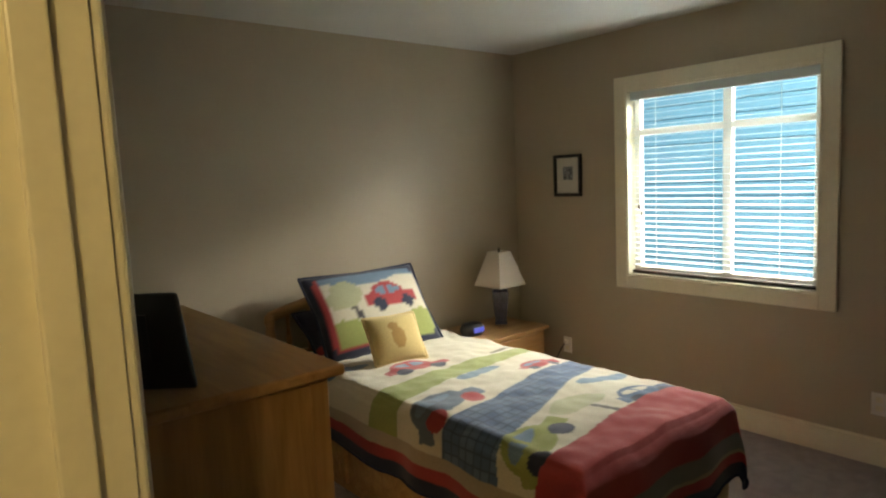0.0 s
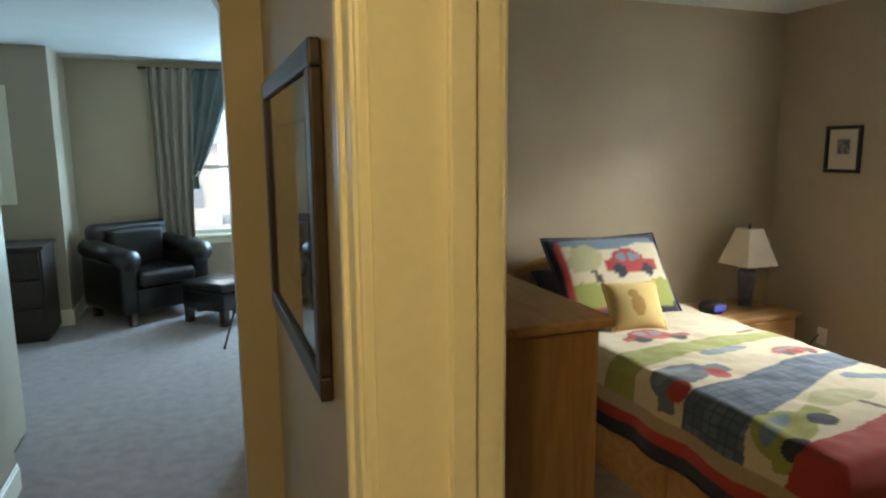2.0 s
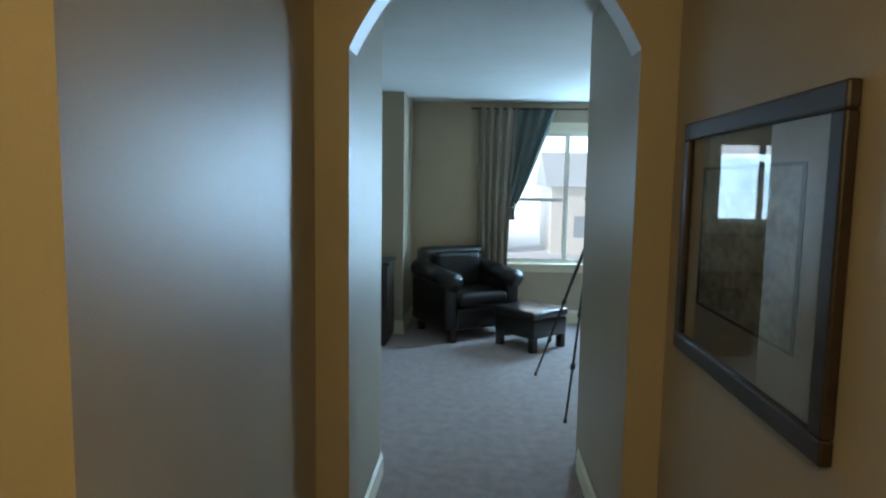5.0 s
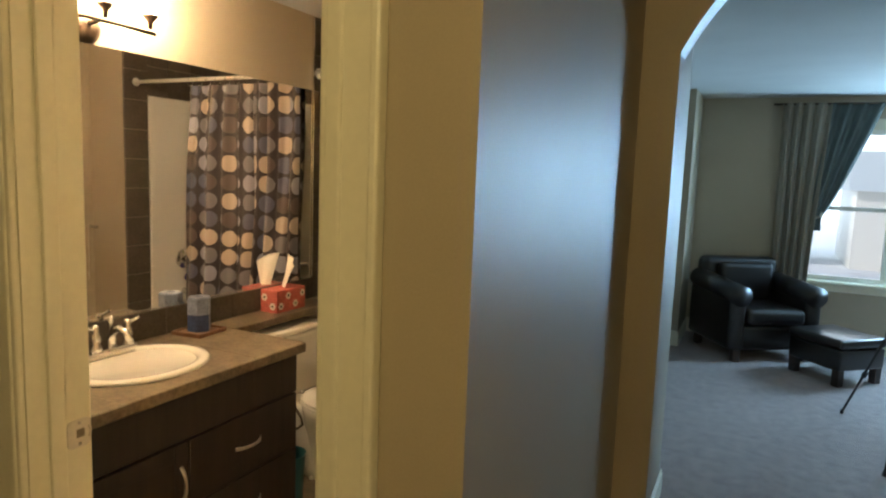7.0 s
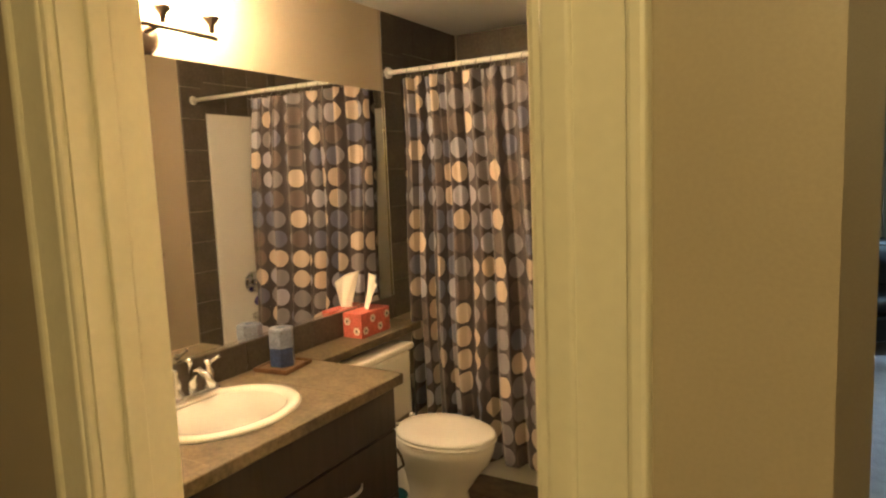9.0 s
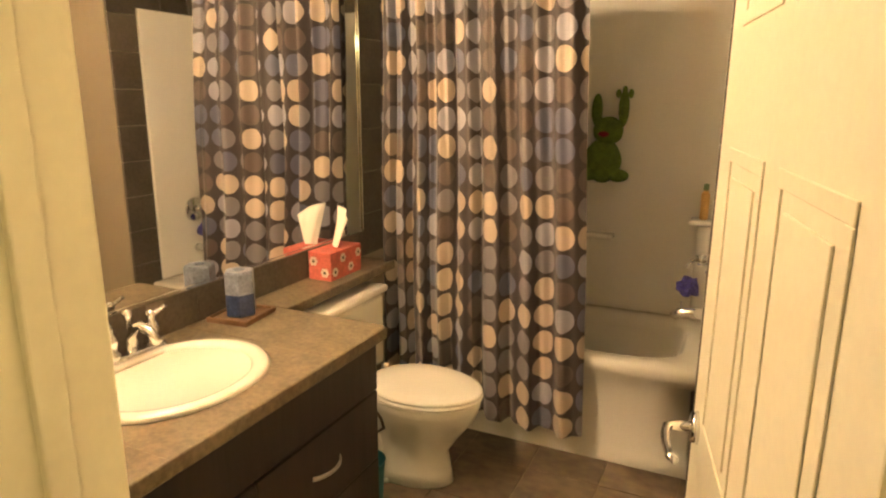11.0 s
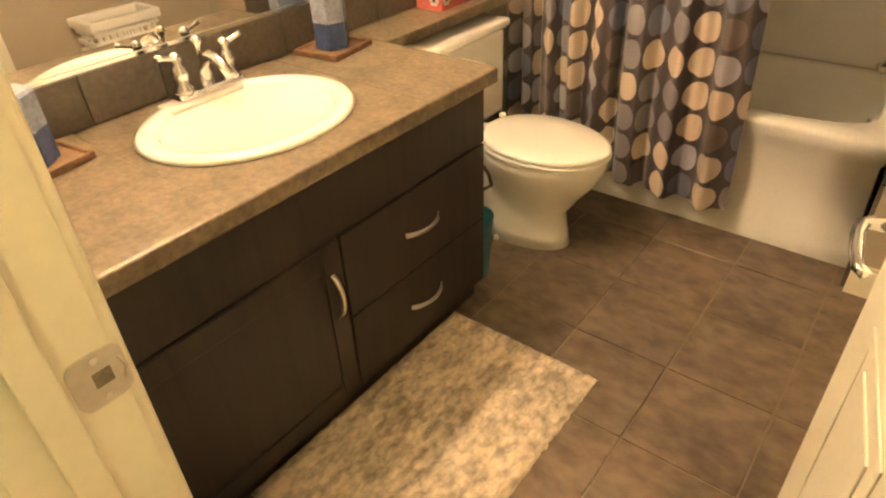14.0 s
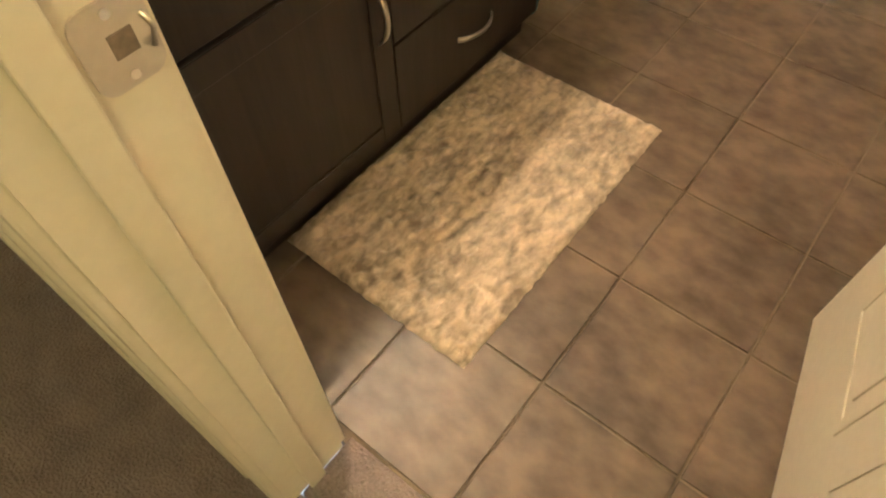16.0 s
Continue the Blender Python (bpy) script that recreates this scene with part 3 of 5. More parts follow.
def tap():
    x, y, z = SINK[0] - 0.190, SINK[1] + 0.026, SINK[2] + 0.0168
    f = thing("faucet", (x, y, z), "polished chrome two-lever faucet on the sink", "faucet")
    part("base", box(x - 0.027, x + 0.027, y - 0.10, y + 0.10, z, z + 0.018, 0.009, 4), CHROME, f, "", True)
    spout = [(x, y, z + 0.01), (x, y, z + 0.055), (x + 0.012, y, z + 0.085), (x + 0.042, y, z + 0.098), (x + 0.080, y, z + 0.086), (x + 0.108, y, z + 0.058)]
    part("spout", tube(spout, lambda u: 0.018 - 0.006 * u, 14), CHROME, f, "", True)
    part("knob", lathe([(0.007, 0.085), (0.008, 0.112), (0.014, 0.122), (0.012, 0.134), (0.001, 0.140)], 16, (x - 0.008, y, z)), CHROME, f, "", True)
    for s in (-1, 1):
        st = part("valve_post", lathe([(0.026, 0.0), (0.025, 0.014), (0.016, 0.026), (0.021, 0.048), (0.017, 0.066), (0.011, 0.076), (0.015, 0.088), (0.010, 0.100), (0.002, 0.104)], 20, (x, y + s * 0.070, z + 0.014)), CHROME, f, "", True)
        part("lever", tube([(x, y + s * 0.070, z + 0.104), (x + 0.003, y + s * 0.086, z + 0.106), (x + 0.005, y + s * 0.106, z + 0.112), (x + 0.006, y + s * 0.120, z + 0.117)], lambda u: 0.0075 - 0.002 * u + 0.003 * (u > 0.8), 10), CHROME, st, "", True)


basin()
tap()


def backsplash():
    b = thing("wall_tile_border", (BATH_W, 1.8, 0.82), "dark brown tile border under and beside the mirror", "tile border", kind="structure")
    part("grout_bed", join(box(BATH_W + 0.0005, BATH_W + 0.006, BATH_S + 0.03, 2.80, 0.821, 0.945), box(BATH_W + 0.0005, BATH_W + 0.006, 2.80, 2.995, 0.821, H - 0.006)), GROUT, b)
    y = BATH_S + 0.04
    while y < 2.79:
        e = min(y + 0.197, 2.798)
        part("tile", box(BATH_W + 0.005, BATH_W + 0.014, y, e, 0.823, 0.943, 0.002, 1), WALLTILE, b)
        y += 0.200
    z = 0.823
    while z < H - 0.02:
        part("tile", box(BATH_W + 0.005, BATH_W + 0.014, 2.801, 2.993, z, min(z + 0.197, H - 0.008), 0.002, 1), WALLTILE, b)
        z += 0.200
    part("metal_edge", box(BATH_W + 0.001, BATH_W + 0.017, 2.796, 2.8005, 0.95, H - 0.01), CHROME, b, "thin metal tile edge")


backsplash()
mir = thing("mirror", (BATH_W + 0.01, 1.78, 0.945), "large frameless wall mirror above the vanity", "mirror")
part("mirror_glass", box(BATH_W + 0.002, BATH_W + 0.009, BATH_S + 0.06, 2.792, 0.949, 2.025, 0.0015, 1), MIRROR, mir)
part("bottom_channel", box(BATH_W + 0.002, BATH_W + 0.013, BATH_S + 0.06, 2.792, 0.945, 0.955, 0.001, 1), CHROME, mir, "thin chrome channel")


def vanity_light():
    y = 1.43
    v = thing("vanity_light", (BATH_W, y, 2.08), "bronze three-lamp vanity light with frosted glass shades", "wall lamp")
    part("backplate", lathe([(0.001, 0.03), (0.03, 0.028), (0.055, 0.015), (0.062, 0.0)], 24, (0, 0, 0)), BRONZE, v, "", True)
    v.children[-1].matrix_parent_inverse = Matrix.Translation(v.location).inverted() @ Matrix.Translation((BATH_W + 0.001, y, 2.08)) @ pose(0, 0, 0, 0, 90, 0)
    part("crossbar", tube([(BATH_W + 0.03, y, 2.095), (BATH_W + 0.08, y, 2.105)], 0.010), BRONZE, v, "", True)
    part("bar", tube([(BATH_W + 0.085, y - 0.245, 2.100), (BATH_W + 0.085, y - 0.1, 2.106), (BATH_W + 0.085, y + 0.1, 2.106), (BATH_W + 0.085, y + 0.245, 2.100)], 0.008), BRONZE, v, "", True)
    for yy in (1.235, 1.43, 1.625):
        cup = part("socket_cup", lathe([(0.008, -0.055), (0.010, -0.03), (0.026, -0.012), (0.030, 0.0)], 18, (BATH_W + 0.12, yy, 2.165)), BRONZE, v, "", True)
        part("shade", lathe([(0.030, 0.0), (0.045, 0.02), (0.058, 0.07), (0.066, 0.13), (0.064, 0.13), (0.056, 0.07), (0.043, 0.022), (0.028, 0.003)], 28, (BATH_W + 0.12, yy, 2.165)), FROST, cup, "glowing frosted glass shade", True)


FROST = glowing("frosted_glass", (1.0, 0.72, 0.42), 128.0)
vanity_light()


def toilet():
    y = 2.435
    t = thing("toilet", (-2.75, y, 0), "white ceramic toilet with closed lid beside the vanity", "toilet")
    def bowl_ring(z, xc, a, b, n=36):
        pts = []
        for i in range(n):
            th = 2 * math.pi * i / n
            c = math.cos(th)
            pts.append((xc + (a * c if c > 0 else 0.8 * a * c), y + b * math.sin(th), z))
        return pts
    rings = [bowl_ring(0.0, -2.66, 0.215, 0.115), bowl_ring(0.05, -2.66, 0.205, 0.105), bowl_ring(0.14, -2.66, 0.19, 0.098), bowl_ring(0.22, -2.63, 0.215, 0.125),
             bowl_ring(0.29, -2.61, 0.25, 0.158), bowl_ring(0.345, -2.60, 0.262, 0.178), bowl_ring(0.375, -2.60, 0.266, 0.184), bowl_ring(0.388, -2.60, 0.258, 0.176)]
    bm = bmesh.new()
    vs = [[bm.verts.new(p) for p in r] for r in rings]
    for p, q in zip(vs, vs[1:]):
        for i in range(36):
            bm.faces.new((p[i], p[(i + 1) % 36], q[(i + 1) % 36], q[i]))
    bm.faces.new(vs[0][::-1])
    bm.faces.new(vs[-1])
    bowl = part("bowl", bm, CERAMIC, t, "", True)
    part("rear_deck", box(-3.02, -2.72, y - 0.10, y + 0.10, 0.02, 0.375, 0.03, 4), CERAMIC, t, "", True)
    for name, z0, z1, g in (("seat", 0.389, 0.404, 0.0), ("lid", 0.405, 0.424, -0.004)):
        bm = bmesh.new()
        rs = [bowl_ring(z0, -2.60, 0.270 + g, 0.186 + g), bowl_ring(z0 + 0.004, -2.60, 0.276 + g, 0.191 + g), bowl_ring(z1 - 0.006, -2.60, 0.276 + g, 0.191 + g), bowl_ring(z1, -2.60, 0.262 + g, 0.178 + g), bowl_ring(z1 + 0.003, -2.60, 0.15, 0.10)]
        vs = [[bm.verts.new(p) for p in r] for r in rs]
        for p, q in zip(vs, vs[1:]):
            for i in range(36):
                bm.faces.new((p[i], p[(i + 1) % 36], q[(i + 1) % 36], q[i]))
        bm.faces.new(vs[0][::-1])
        bm.faces.new(vs[-1])
        part(name, bm, CERAMIC, t, "", True)
    tank = part("tank", box(-3.095, -2.885, y - 0.215, y + 0.215, 0.37, 0.712, 0.025, 4), CERAMIC, t, "", True)
    part("tank_lid", box(-3.098, -2.872, y - 0.228, y + 0.228, 0.713, 0.747, 0.012, 3), CERAMIC, tank, "", True)
    part("flush_lever", tube([(-2.904, y - 0.15, 0.665), (-2.885, y - 0.15, 0.665), (-2.880, y - 0.10, 0.66)], 0.006), CHROME, tank, "chrome flush lever", True)
    for s in (-1, 1):
        part("hinge_cap", lathe([(0.014, 0), (0.012, 0.012), (0.004, 0.016)], 14, (-2.80, y + s * 0.07, 0.424)), CERAMIC, t, "", True)
        part("bolt_cap", lathe([(0.014, 0), (0.010, 0.012), (0.002, 0.016)], 12, (-2.70, y + s * 0.112, 0.0)), CERAMIC, t, "", True)
    part("water_line", tube([(-3.098, y - 0.17, 0.16), (-3.07, y - 0.19, 0.16), (-3.04, y - 0.19, 0.25), (-3.04, y - 0.17, 0.37)], 0.006), CHROME, t, "chrome water line", True)


toilet()


def tub():
    x0, x1, y0, y1, h = BATH_W + 0.02, -1.555, 2.862, 3.595, 0.48
    t = thing("bathtub", ((x0 + x1) / 2, 3.2, 0), "white acrylic bathtub in an alcove", "bathtub")
    def oval(z, gx, gy, n=48):
        cx, cy, a, b = (x0 + x1) / 2, (y0 + y1) / 2, (x1 - x0) / 2 - gx, (y1 - y0) / 2 - gy
        out = []
        for i in range(n):
            th = 2 * math.pi * i / n
            c, s = math.cos(th), math.sin(th)
            out.append((cx + a * math.copysign(abs(c) ** 0.45, c), cy + b * math.copysign(abs(s) ** 0.45, s), z))
        return out
    bm = bmesh.new()
    def square(z, g, n=48):
        cx, cy, a, b = (x0 + x1) / 2, (y0 + y1) / 2, (x1 - x0) / 2 - g, (y1 - y0) / 2 - g
        out = []
        for i in range(n):
            th = 2 * math.pi * i / n
            c, s = math.cos(th), math.sin(th)
            k = 1 / max(abs(c), abs(s))
            out.append((cx + a * c * k, cy + b * s * k, z))
        return out
    rs = [square(0, 0.012), square(0.05, 0.012), square(0.06, 0.022), square(h - 0.09, 0.030), square(h - 0.06, 0.004), square(h - 0.02, 0.0), square(h - 0.005, 0.006), square(h, 0.018), oval(h, 0.075, 0.075), oval(h - 0.012, 0.088, 0.088), oval(h - 0.06, 0.10, 0.10), oval(0.16, 0.17, 0.14), oval(0.10, 0.24, 0.2)]
    vs = [[bm.verts.new(p) for p in r] for r in rs]
    for p, q in zip(vs, vs[1:]):
        for i in range(48):
            bm.faces.new((p[i], p[(i + 1) % 48], q[(i + 1) % 48], q[i]))
    bm.faces.new(vs[-1])
    bmesh.ops.recalc_face_normals(bm, faces=bm.faces)
    part("shell", bm, ACRYLIC, t, "", True)
    part("overflow", rod((x1 - 0.13, 3.23, 0.38), (x1 - 0.105, 3.23, 0.38), 0.035, n=20), CHROME, t, "chrome overflow plate", True)
    s = thing("tub_surround", ((x0 + x1) / 2, 3.59, 0.5), "glossy white moulded tub surround", "tub surround", kind="structure")
    st = 2.04
    part("back_panel", box(x0, x1, 3.580, 3.597, 0.48, st, 0.006), ACRYLIC, s)
    part("west_panel", box(BATH_W + 0.002, BATH_W + 0.02, 2.997, 3.578, 0.48, st, 0.006), ACRYLIC, s)
    part("east_panel", box(-1.572, -1.553, 2.935, 3.578, 0.48, st, 0.006), ACRYLIC, s)
    part("soap_ledge", box(-2.45, -2.05, 3.50, 3.581, 0.86, 0.885, 0.010, 3), ACRYLIC, s, "", True)
    part("corner_shelf", box(-1.69, -1.57, 3.46, 3.581, 0.975, 1.000, 0.010, 3), ACRYLIC, s, "", True)
    part("corner_column", rod((-1.61, 3.545, 0.49), (-1.61, 3.545, 0.975), 0.045, n=18), ACRYLIC, s, "", True)


tub()
bdr = thing("tub_tile_border", (-2.4, 3.2, 2.2), "dark brown tile band above and beside the tub surround", "tile border", kind="structure")
for z in (2.045, 2.245):
    x = BATH_W + 0.022
    while x < -1.57:
        part("tile", box(x, min(x + 0.297, -1.556), 3.588, 3.598, z, min(z + 0.197, H - 0.008), 0.002, 1), WALLTILE, bdr)
        x += 0.30
    y = 2.906
    while y < 3.58:
        for xa, xb in ((BATH_W + 0.001, BATH_W + 0.012), (-1.562, -1.551)):
            part("tile", box(xa, xb, y, min(y + 0.197, 3.586), z, min(z + 0.197, H - 0.008), 0.002, 1), WALLTILE, bdr)
        y += 0.20
z = 0.004
while z < H - 0.02:
    part("tile", box(-1.564, -1.5505, 2.745, 2.930, z, min(z + 0.197, H - 0.008), 0.002, 1), WALLTILE, bdr)
    z += 0.20


def dots(name):
    """Rows of round spots in several tints on dark cloth."""
    m = bpy.data.materials.new(name)
    m.use_nodes = True
    n, l = m.node_tree.nodes, m.node_tree.links
    b = n["Principled BSDF"]
    uv = n.new("ShaderNodeUVMap")
    uv.uv_map = "cloth"
    fr, fl, sub, ln = n.new("ShaderNodeVectorMath"), n.new("ShaderNodeVectorMath"), n.new("ShaderNodeVectorMath"), n.new("ShaderNodeVectorMath")
    fr.operation, fl.operation, sub.operation, ln.operation = "FRACTION", "FLOOR", "SUBTRACT", "LENGTH"
    l.new(uv.outputs[0], fr.inputs[0])
    l.new(uv.outputs[0], fl.inputs[0])
    l.new(fr.outputs[0], sub.inputs[0])
    sub.inputs[1].default_value = (0.5, 0.5, 0)
    l.new(sub.outputs[0], ln.inputs[0])
    edge = n.new("ShaderNodeMath")
    edge.operation = "LESS_THAN"
    edge.inputs[1].default_value = 0.435
    l.new(ln.outputs["Value"], edge.inputs[0])
    wn2 = n.new("ShaderNodeTexWhiteNoise")
    wn2.noise_dimensions = "2D"
    l.new(fl.outputs[0], wn2.inputs["Vector"])
    ramp = n.new("ShaderNodeValToRGB")
    ramp.color_ramp.interpolation = "CONSTANT"
    tints = [(0.0, (0.50, 0.40, 0.31)), (0.24, (0.19, 0.175, 0.19)), (0.44, (0.10, 0.075, 0.066)), (0.62, (0.32, 0.31, 0.36)), (0.82, (0.105, 0.11, 0.16))]
    while len(ramp.color_ramp.elements) < len(tints):
        ramp.color_ramp.elements.new(0.5)
    for e, (p, c) in zip(ramp.color_ramp.elements, tints):
        e.position, e.color = p, (*c, 1)
    l.new(wn2.outputs["Value"], ramp.inputs[0])
    mx = n.new("ShaderNodeMix")
    mx.data_type = "RGBA"
    l.new(edge.outputs[0], mx.inputs[0])
    mx.inputs[6].default_value = (0.040, 0.028, 0.030, 1)
    l.new(ramp.outputs[0], mx.inputs[7])
    l.new(mx.outputs[2], b.inputs["Base Color"])
    b.inputs["Roughness"].default_value, b.inputs["Sheen Weight"].default_value = 0.55, 0.2
    f = n.new("ShaderNodeTexNoise")
    f.inputs["Scale"].default_value = 260
    co = n.new("ShaderNodeTexCoord")
    l.new(co.outputs["Object"], f.inputs["Vector"])
    bp = n.new("ShaderNodeBump")
    bp.inputs["Strength"].default_value, bp.inputs["Distance"].default_value = 0.15, 0.002
    l.new(f.outputs[0], bp.inputs["Height"])
    l.new(bp.outputs[0], b.inputs["Normal"])
    return m


def hanging(fn, nu, nv, material, name, parent, pitch, label=""):
    """Cloth hanging from fn(u, v), with a map that follows its length."""
    bm = sheet(nu, nv, fn)
    uv = bm.loops.layers.uv.new("cloth")
    run = [0.0]
    for i in range(nu):
        run.append(run[-1] + (Vector(fn((i + 1) / nu, 0.5)) - Vector(fn(i / nu, 0.5))).length)
    bm.faces.index_update()
    for k, f in enumerate(bm.faces):
        i, j = divmod(k, nv)
        for lp, (a, c) in zip(f.loops, ((0, 0), (1, 0), (1, 1), (0, 1))):
            lp[uv].uv = (run[i + a] / pitch, fn(0, (j + c) / nv)[2] / pitch + 50)
    return part(name, bm, material, parent, label, True)


def shower_curtain():
    c = thing("shower_curtain", (-2.5, 2.84, 2.12), "dark shower curtain with tan, grey and blue spots", "shower curtain")
    xl, xr, top, low = -2.99, -2.03, 2.075, 0.13
    def f(u, v):
        z = low + (top - low) * v
        k = u * (0.72 + 0.28 * u)
        x = xl + (xr - xl) * k + (0.10 * (1 - v) - 0.06) * max(0.0, u - 0.2)
        amp = 0.040 - 0.014 * u
        ph = 2 * math.pi * (8.2 * u ** 0.85)
        y = 2.815 + amp * math.sin(ph) * (0.75 + 0.45 * (1 - v)) + 0.012 * math.sin(2.3 * ph + 4 * v) + 0.010 * math.sin(9 * v + 5 * u)
        x += 0.014 * math.cos(ph + 1.2) * (0.5 + 0.5 * (1 - v)) * (1 - u ** 6)
        return (x, y - 0.02 * (1 - v), z)
    hanging(f, 160, 40, dots("spotted_curtain"), "cloth", c, 0.118)
    for i in range(12):
        x = xl + (xr - xl) * (0.04 + i * 0.083)
        part("ring", tube([(x, 2.84 + 0.022 * math.cos(a), 2.105 + 0.026 * math.sin(a)) for a in [k * math.pi / 5 for k in range(11)]], 0.0025, 6), CHROME, c, "chrome curtain ring", True)
    r = thing("shower_rod", (-2.4, 2.84, 2.12), "white metal shower curtain rod", "curtain rod")
    part("bar", rod((BATH_W + 0.02, 2.84, 2.12), (-1.552, 2.84, 2.12), 0.012, n=16), WHITE, r, "", True)
    for xa, xb in ((BATH_W + 0.014, BATH_W + 0.03), (-1.566, -1.552)):
        part("flange", rod((xa, 2.84, 2.12), (xb, 2.84, 2.12), 0.028, n=20), WHITE, r, "", True)


shower_curtain()


# small bathroom things
def tissue_box():
    t = thing("tissue_box", (-3.025, 2.48, 0.820), "pink flowered cardboard tissue box on the ledge", "tissue box")
    part("carton", box(-3.082, -2.970, 2.365, 2.595, 0.8202, 0.940, 0.002, 1), mat("pink_carton", (0.55, 0.13, 0.10), 0.6, vary=0.25, scale=25), t)
    flower, heart = mat("flower_white", (0.75, 0.68, 0.60), 0.6), mat("flower_heart", (0.10, 0.08, 0.06), 0.6)
    spots = [(-2.9695, 2.395 + 0.058 * k, 0.855 + 0.05 * (k % 2), "x") for k in range(4)] + [(-3.055, 2.3645, 0.90, "y"), (-3.00, 2.3645, 0.855, "y")]
    for x, y, z, ax in spots:
        d = Vector((0.0012, 0, 0)) if ax == "x" else Vector((0, -0.0012, 0))
        c = Vector((x, y, z))
        fl = bmesh.new()
        for k in range(6):
            a = k * math.pi / 3
            off = Vector((0, 0.012 * math.cos(a), 0.012 * math.sin(a))) if ax == "x" else Vector((0.012 * math.cos(a), 0, 0.012 * math.sin(a)))
            rod(c + off, c + off + d, 0.0085, n=10, bm=fl)
        part("printed_flower", fl, flower, t)
        part("flower_heart", rod(c, c + d * 1.6, 0.007, n=10), heart, t)
    def puff(u, v):
        w = (u - 0.5) * (0.05 + 0.075 * v)
        k = 0.006 * math.sin(9 * u + 3 * v) * (0.4 + v)
        return (-3.030 + 0.83 * w + 0.55 * k + 0.022 * v, 2.48 - 0.55 * w + 0.83 * k + 0.045 * v, 0.937 + (0.175 - 0.05 * u * u) * v)
    part("tissue", sheet(18, 12, puff, 0.0012), mat("tissue_paper", (0.85, 0.80, 0.72), 0.9, vary=0.02), t, "white tissue pulled up", True)


def hex_holder(cx, cy, name, label):
    z = 0.8202
    tr = thing("soap_tray", (cx, cy, z), "brown ridged wooden tray on the countertop", "tray", "trays on the countertop")
    tm = mat("tray_wood", (0.16, 0.085, 0.045), 0.45, vary=0.3, scale=18)
    m = pose(cx, cy, 0, 0, 0, 8) @ pose(-cx, -cy, 0)
    part("base", moved(box(cx - 0.075, cx + 0.075, cy - 0.085, cy + 0.085, z, z + 0.010, 0.003), m), tm, tr)
    for a, b, c, d in ((-0.08, 0.08, -0.09, -0.08), (-0.08, 0.08, 0.08, 0.09), (-0.08, -0.07, -0.08, 0.08), (0.07, 0.08, -0.08, 0.08)):
        part("rim", moved(box(cx + a, cx + b, cy + c, cy + d, z, z + 0.018, 0.003), m), tm, tr)
    h = thing(name, (cx, cy, z + 0.010), label, "holder", "blue ceramic bathroom set")
    part("lower_body", moved(lathe([(0.048, 0.0), (0.053, 0.004), (0.053, 0.078)], 6, (cx, cy, z + 0.0105)), m), mat("blue_glaze", (0.035, 0.055, 0.14), 0.3, vary=0.4, scale=22), h)
    part("upper_body", moved(lathe([(0.053, 0.0785), (0.053, 0.150), (0.048, 0.157), (0.022, 0.158), (0.020, 0.145)], 6, (cx, cy, z + 0.0105)), m), mat("pale_blue_glaze", (0.24, 0.27, 0.36), 0.3, vary=0.3, scale=22), h, "pale grey-blue glazed upper half")


tissue_box()
hex_holder(-3.000, 1.875, "toothbrush_holder", "six-sided blue and grey glazed toothbrush holder on a tray")
hex_holder(-2.985, 0.985, "soap_dispenser", "six-sided blue and grey glazed tumbler on a tray")

# plumbing on the tub wall
def tub_taps():
    t = thing("tub_spout", (-1.570, 3.22, 0.62), "polished chrome tub spout on the end wall", "faucet")
    part("spout", tube([(-1.572, 3.22, 0.625), (-1.630, 3.22, 0.625), (-1.680, 3.22, 0.618), (-1.705, 3.22, 0.596)], lambda u: 0.026 - 0.005 * u, 14), CHROME, t, "", True)
    part("diverter", rod((-1.675, 3.22, 0.64), (-1.675, 3.22, 0.672), 0.006), CHROME, t, "", True)
    v = thing("shower_valve", (-1.570, 3.22, 0.87), "polished chrome shower valve with a lever", "shower valve")
    part("plate", rod((-1.572, 3.22, 0.87), (-1.584, 3.22, 0.87), 0.075, 0.068, 28), CHROME, v, "", True)
    part("hub", rod((-1.584, 3.22, 0.87), (-1.635, 3.22, 0.87), 0.026, 0.022, 20), CHROME, v, "", True)
    part("lever", tube([(-1.630, 3.22, 0.87), (-1.650, 3.20, 0.862), (-1.660, 3.15, 0.852)], 0.008), CHROME, v, "", True)
    b = thing("shampoo_bottle", (-1.630, 3.52, 1.001), "tan plastic bottle with a green cap on the corner shelf", "bottle")
    part("body", lathe([(0.018, 0), (0.020, 0.005), (0.020, 0.12), (0.011, 0.138)], 20, (-1.630, 3.52, 1.001)), mat("tan_plastic", (0.62, 0.36, 0.12), 0.35), b, "", True)
    part("cap", lathe([(0.012, 0.138), (0.013, 0.140), (0.013, 0.168), (0.008, 0.172)], 16, (-1.630, 3.52, 1.001)), mat("green_plastic", (0.08, 0.13, 0.05), 0.4), b, "", True)
    p = bmesh.new()
    bmesh.ops.create_icosphere(p, subdivisions=4, radius=0.052)
    for q in p.verts:
        q.co *= 0.86 + 0.28 * noise.noise(q.co * 62) + 0.10 * math.sin(90 * q.co.x + 60 * q.co.z)
    moved(p, pose(-1.650, 3.22, 0.745))
    solid("bath_pouf", p, mat("violet_net", (0.055, 0.045, 0.24), 0.7, vary=0.5, scale=60, fine=300, bump=0.8), "violet mesh bath pouf hanging under the valve", "bath pouf", kind="thing")
    part("cord", tube([(-1.650, 3.22, 0.79), (-1.645, 3.21, 0.83), (-1.650, 3.19, 0.862)], 0.002), WHITE, bpy.data.objects["bath_pouf"])


tub_taps()


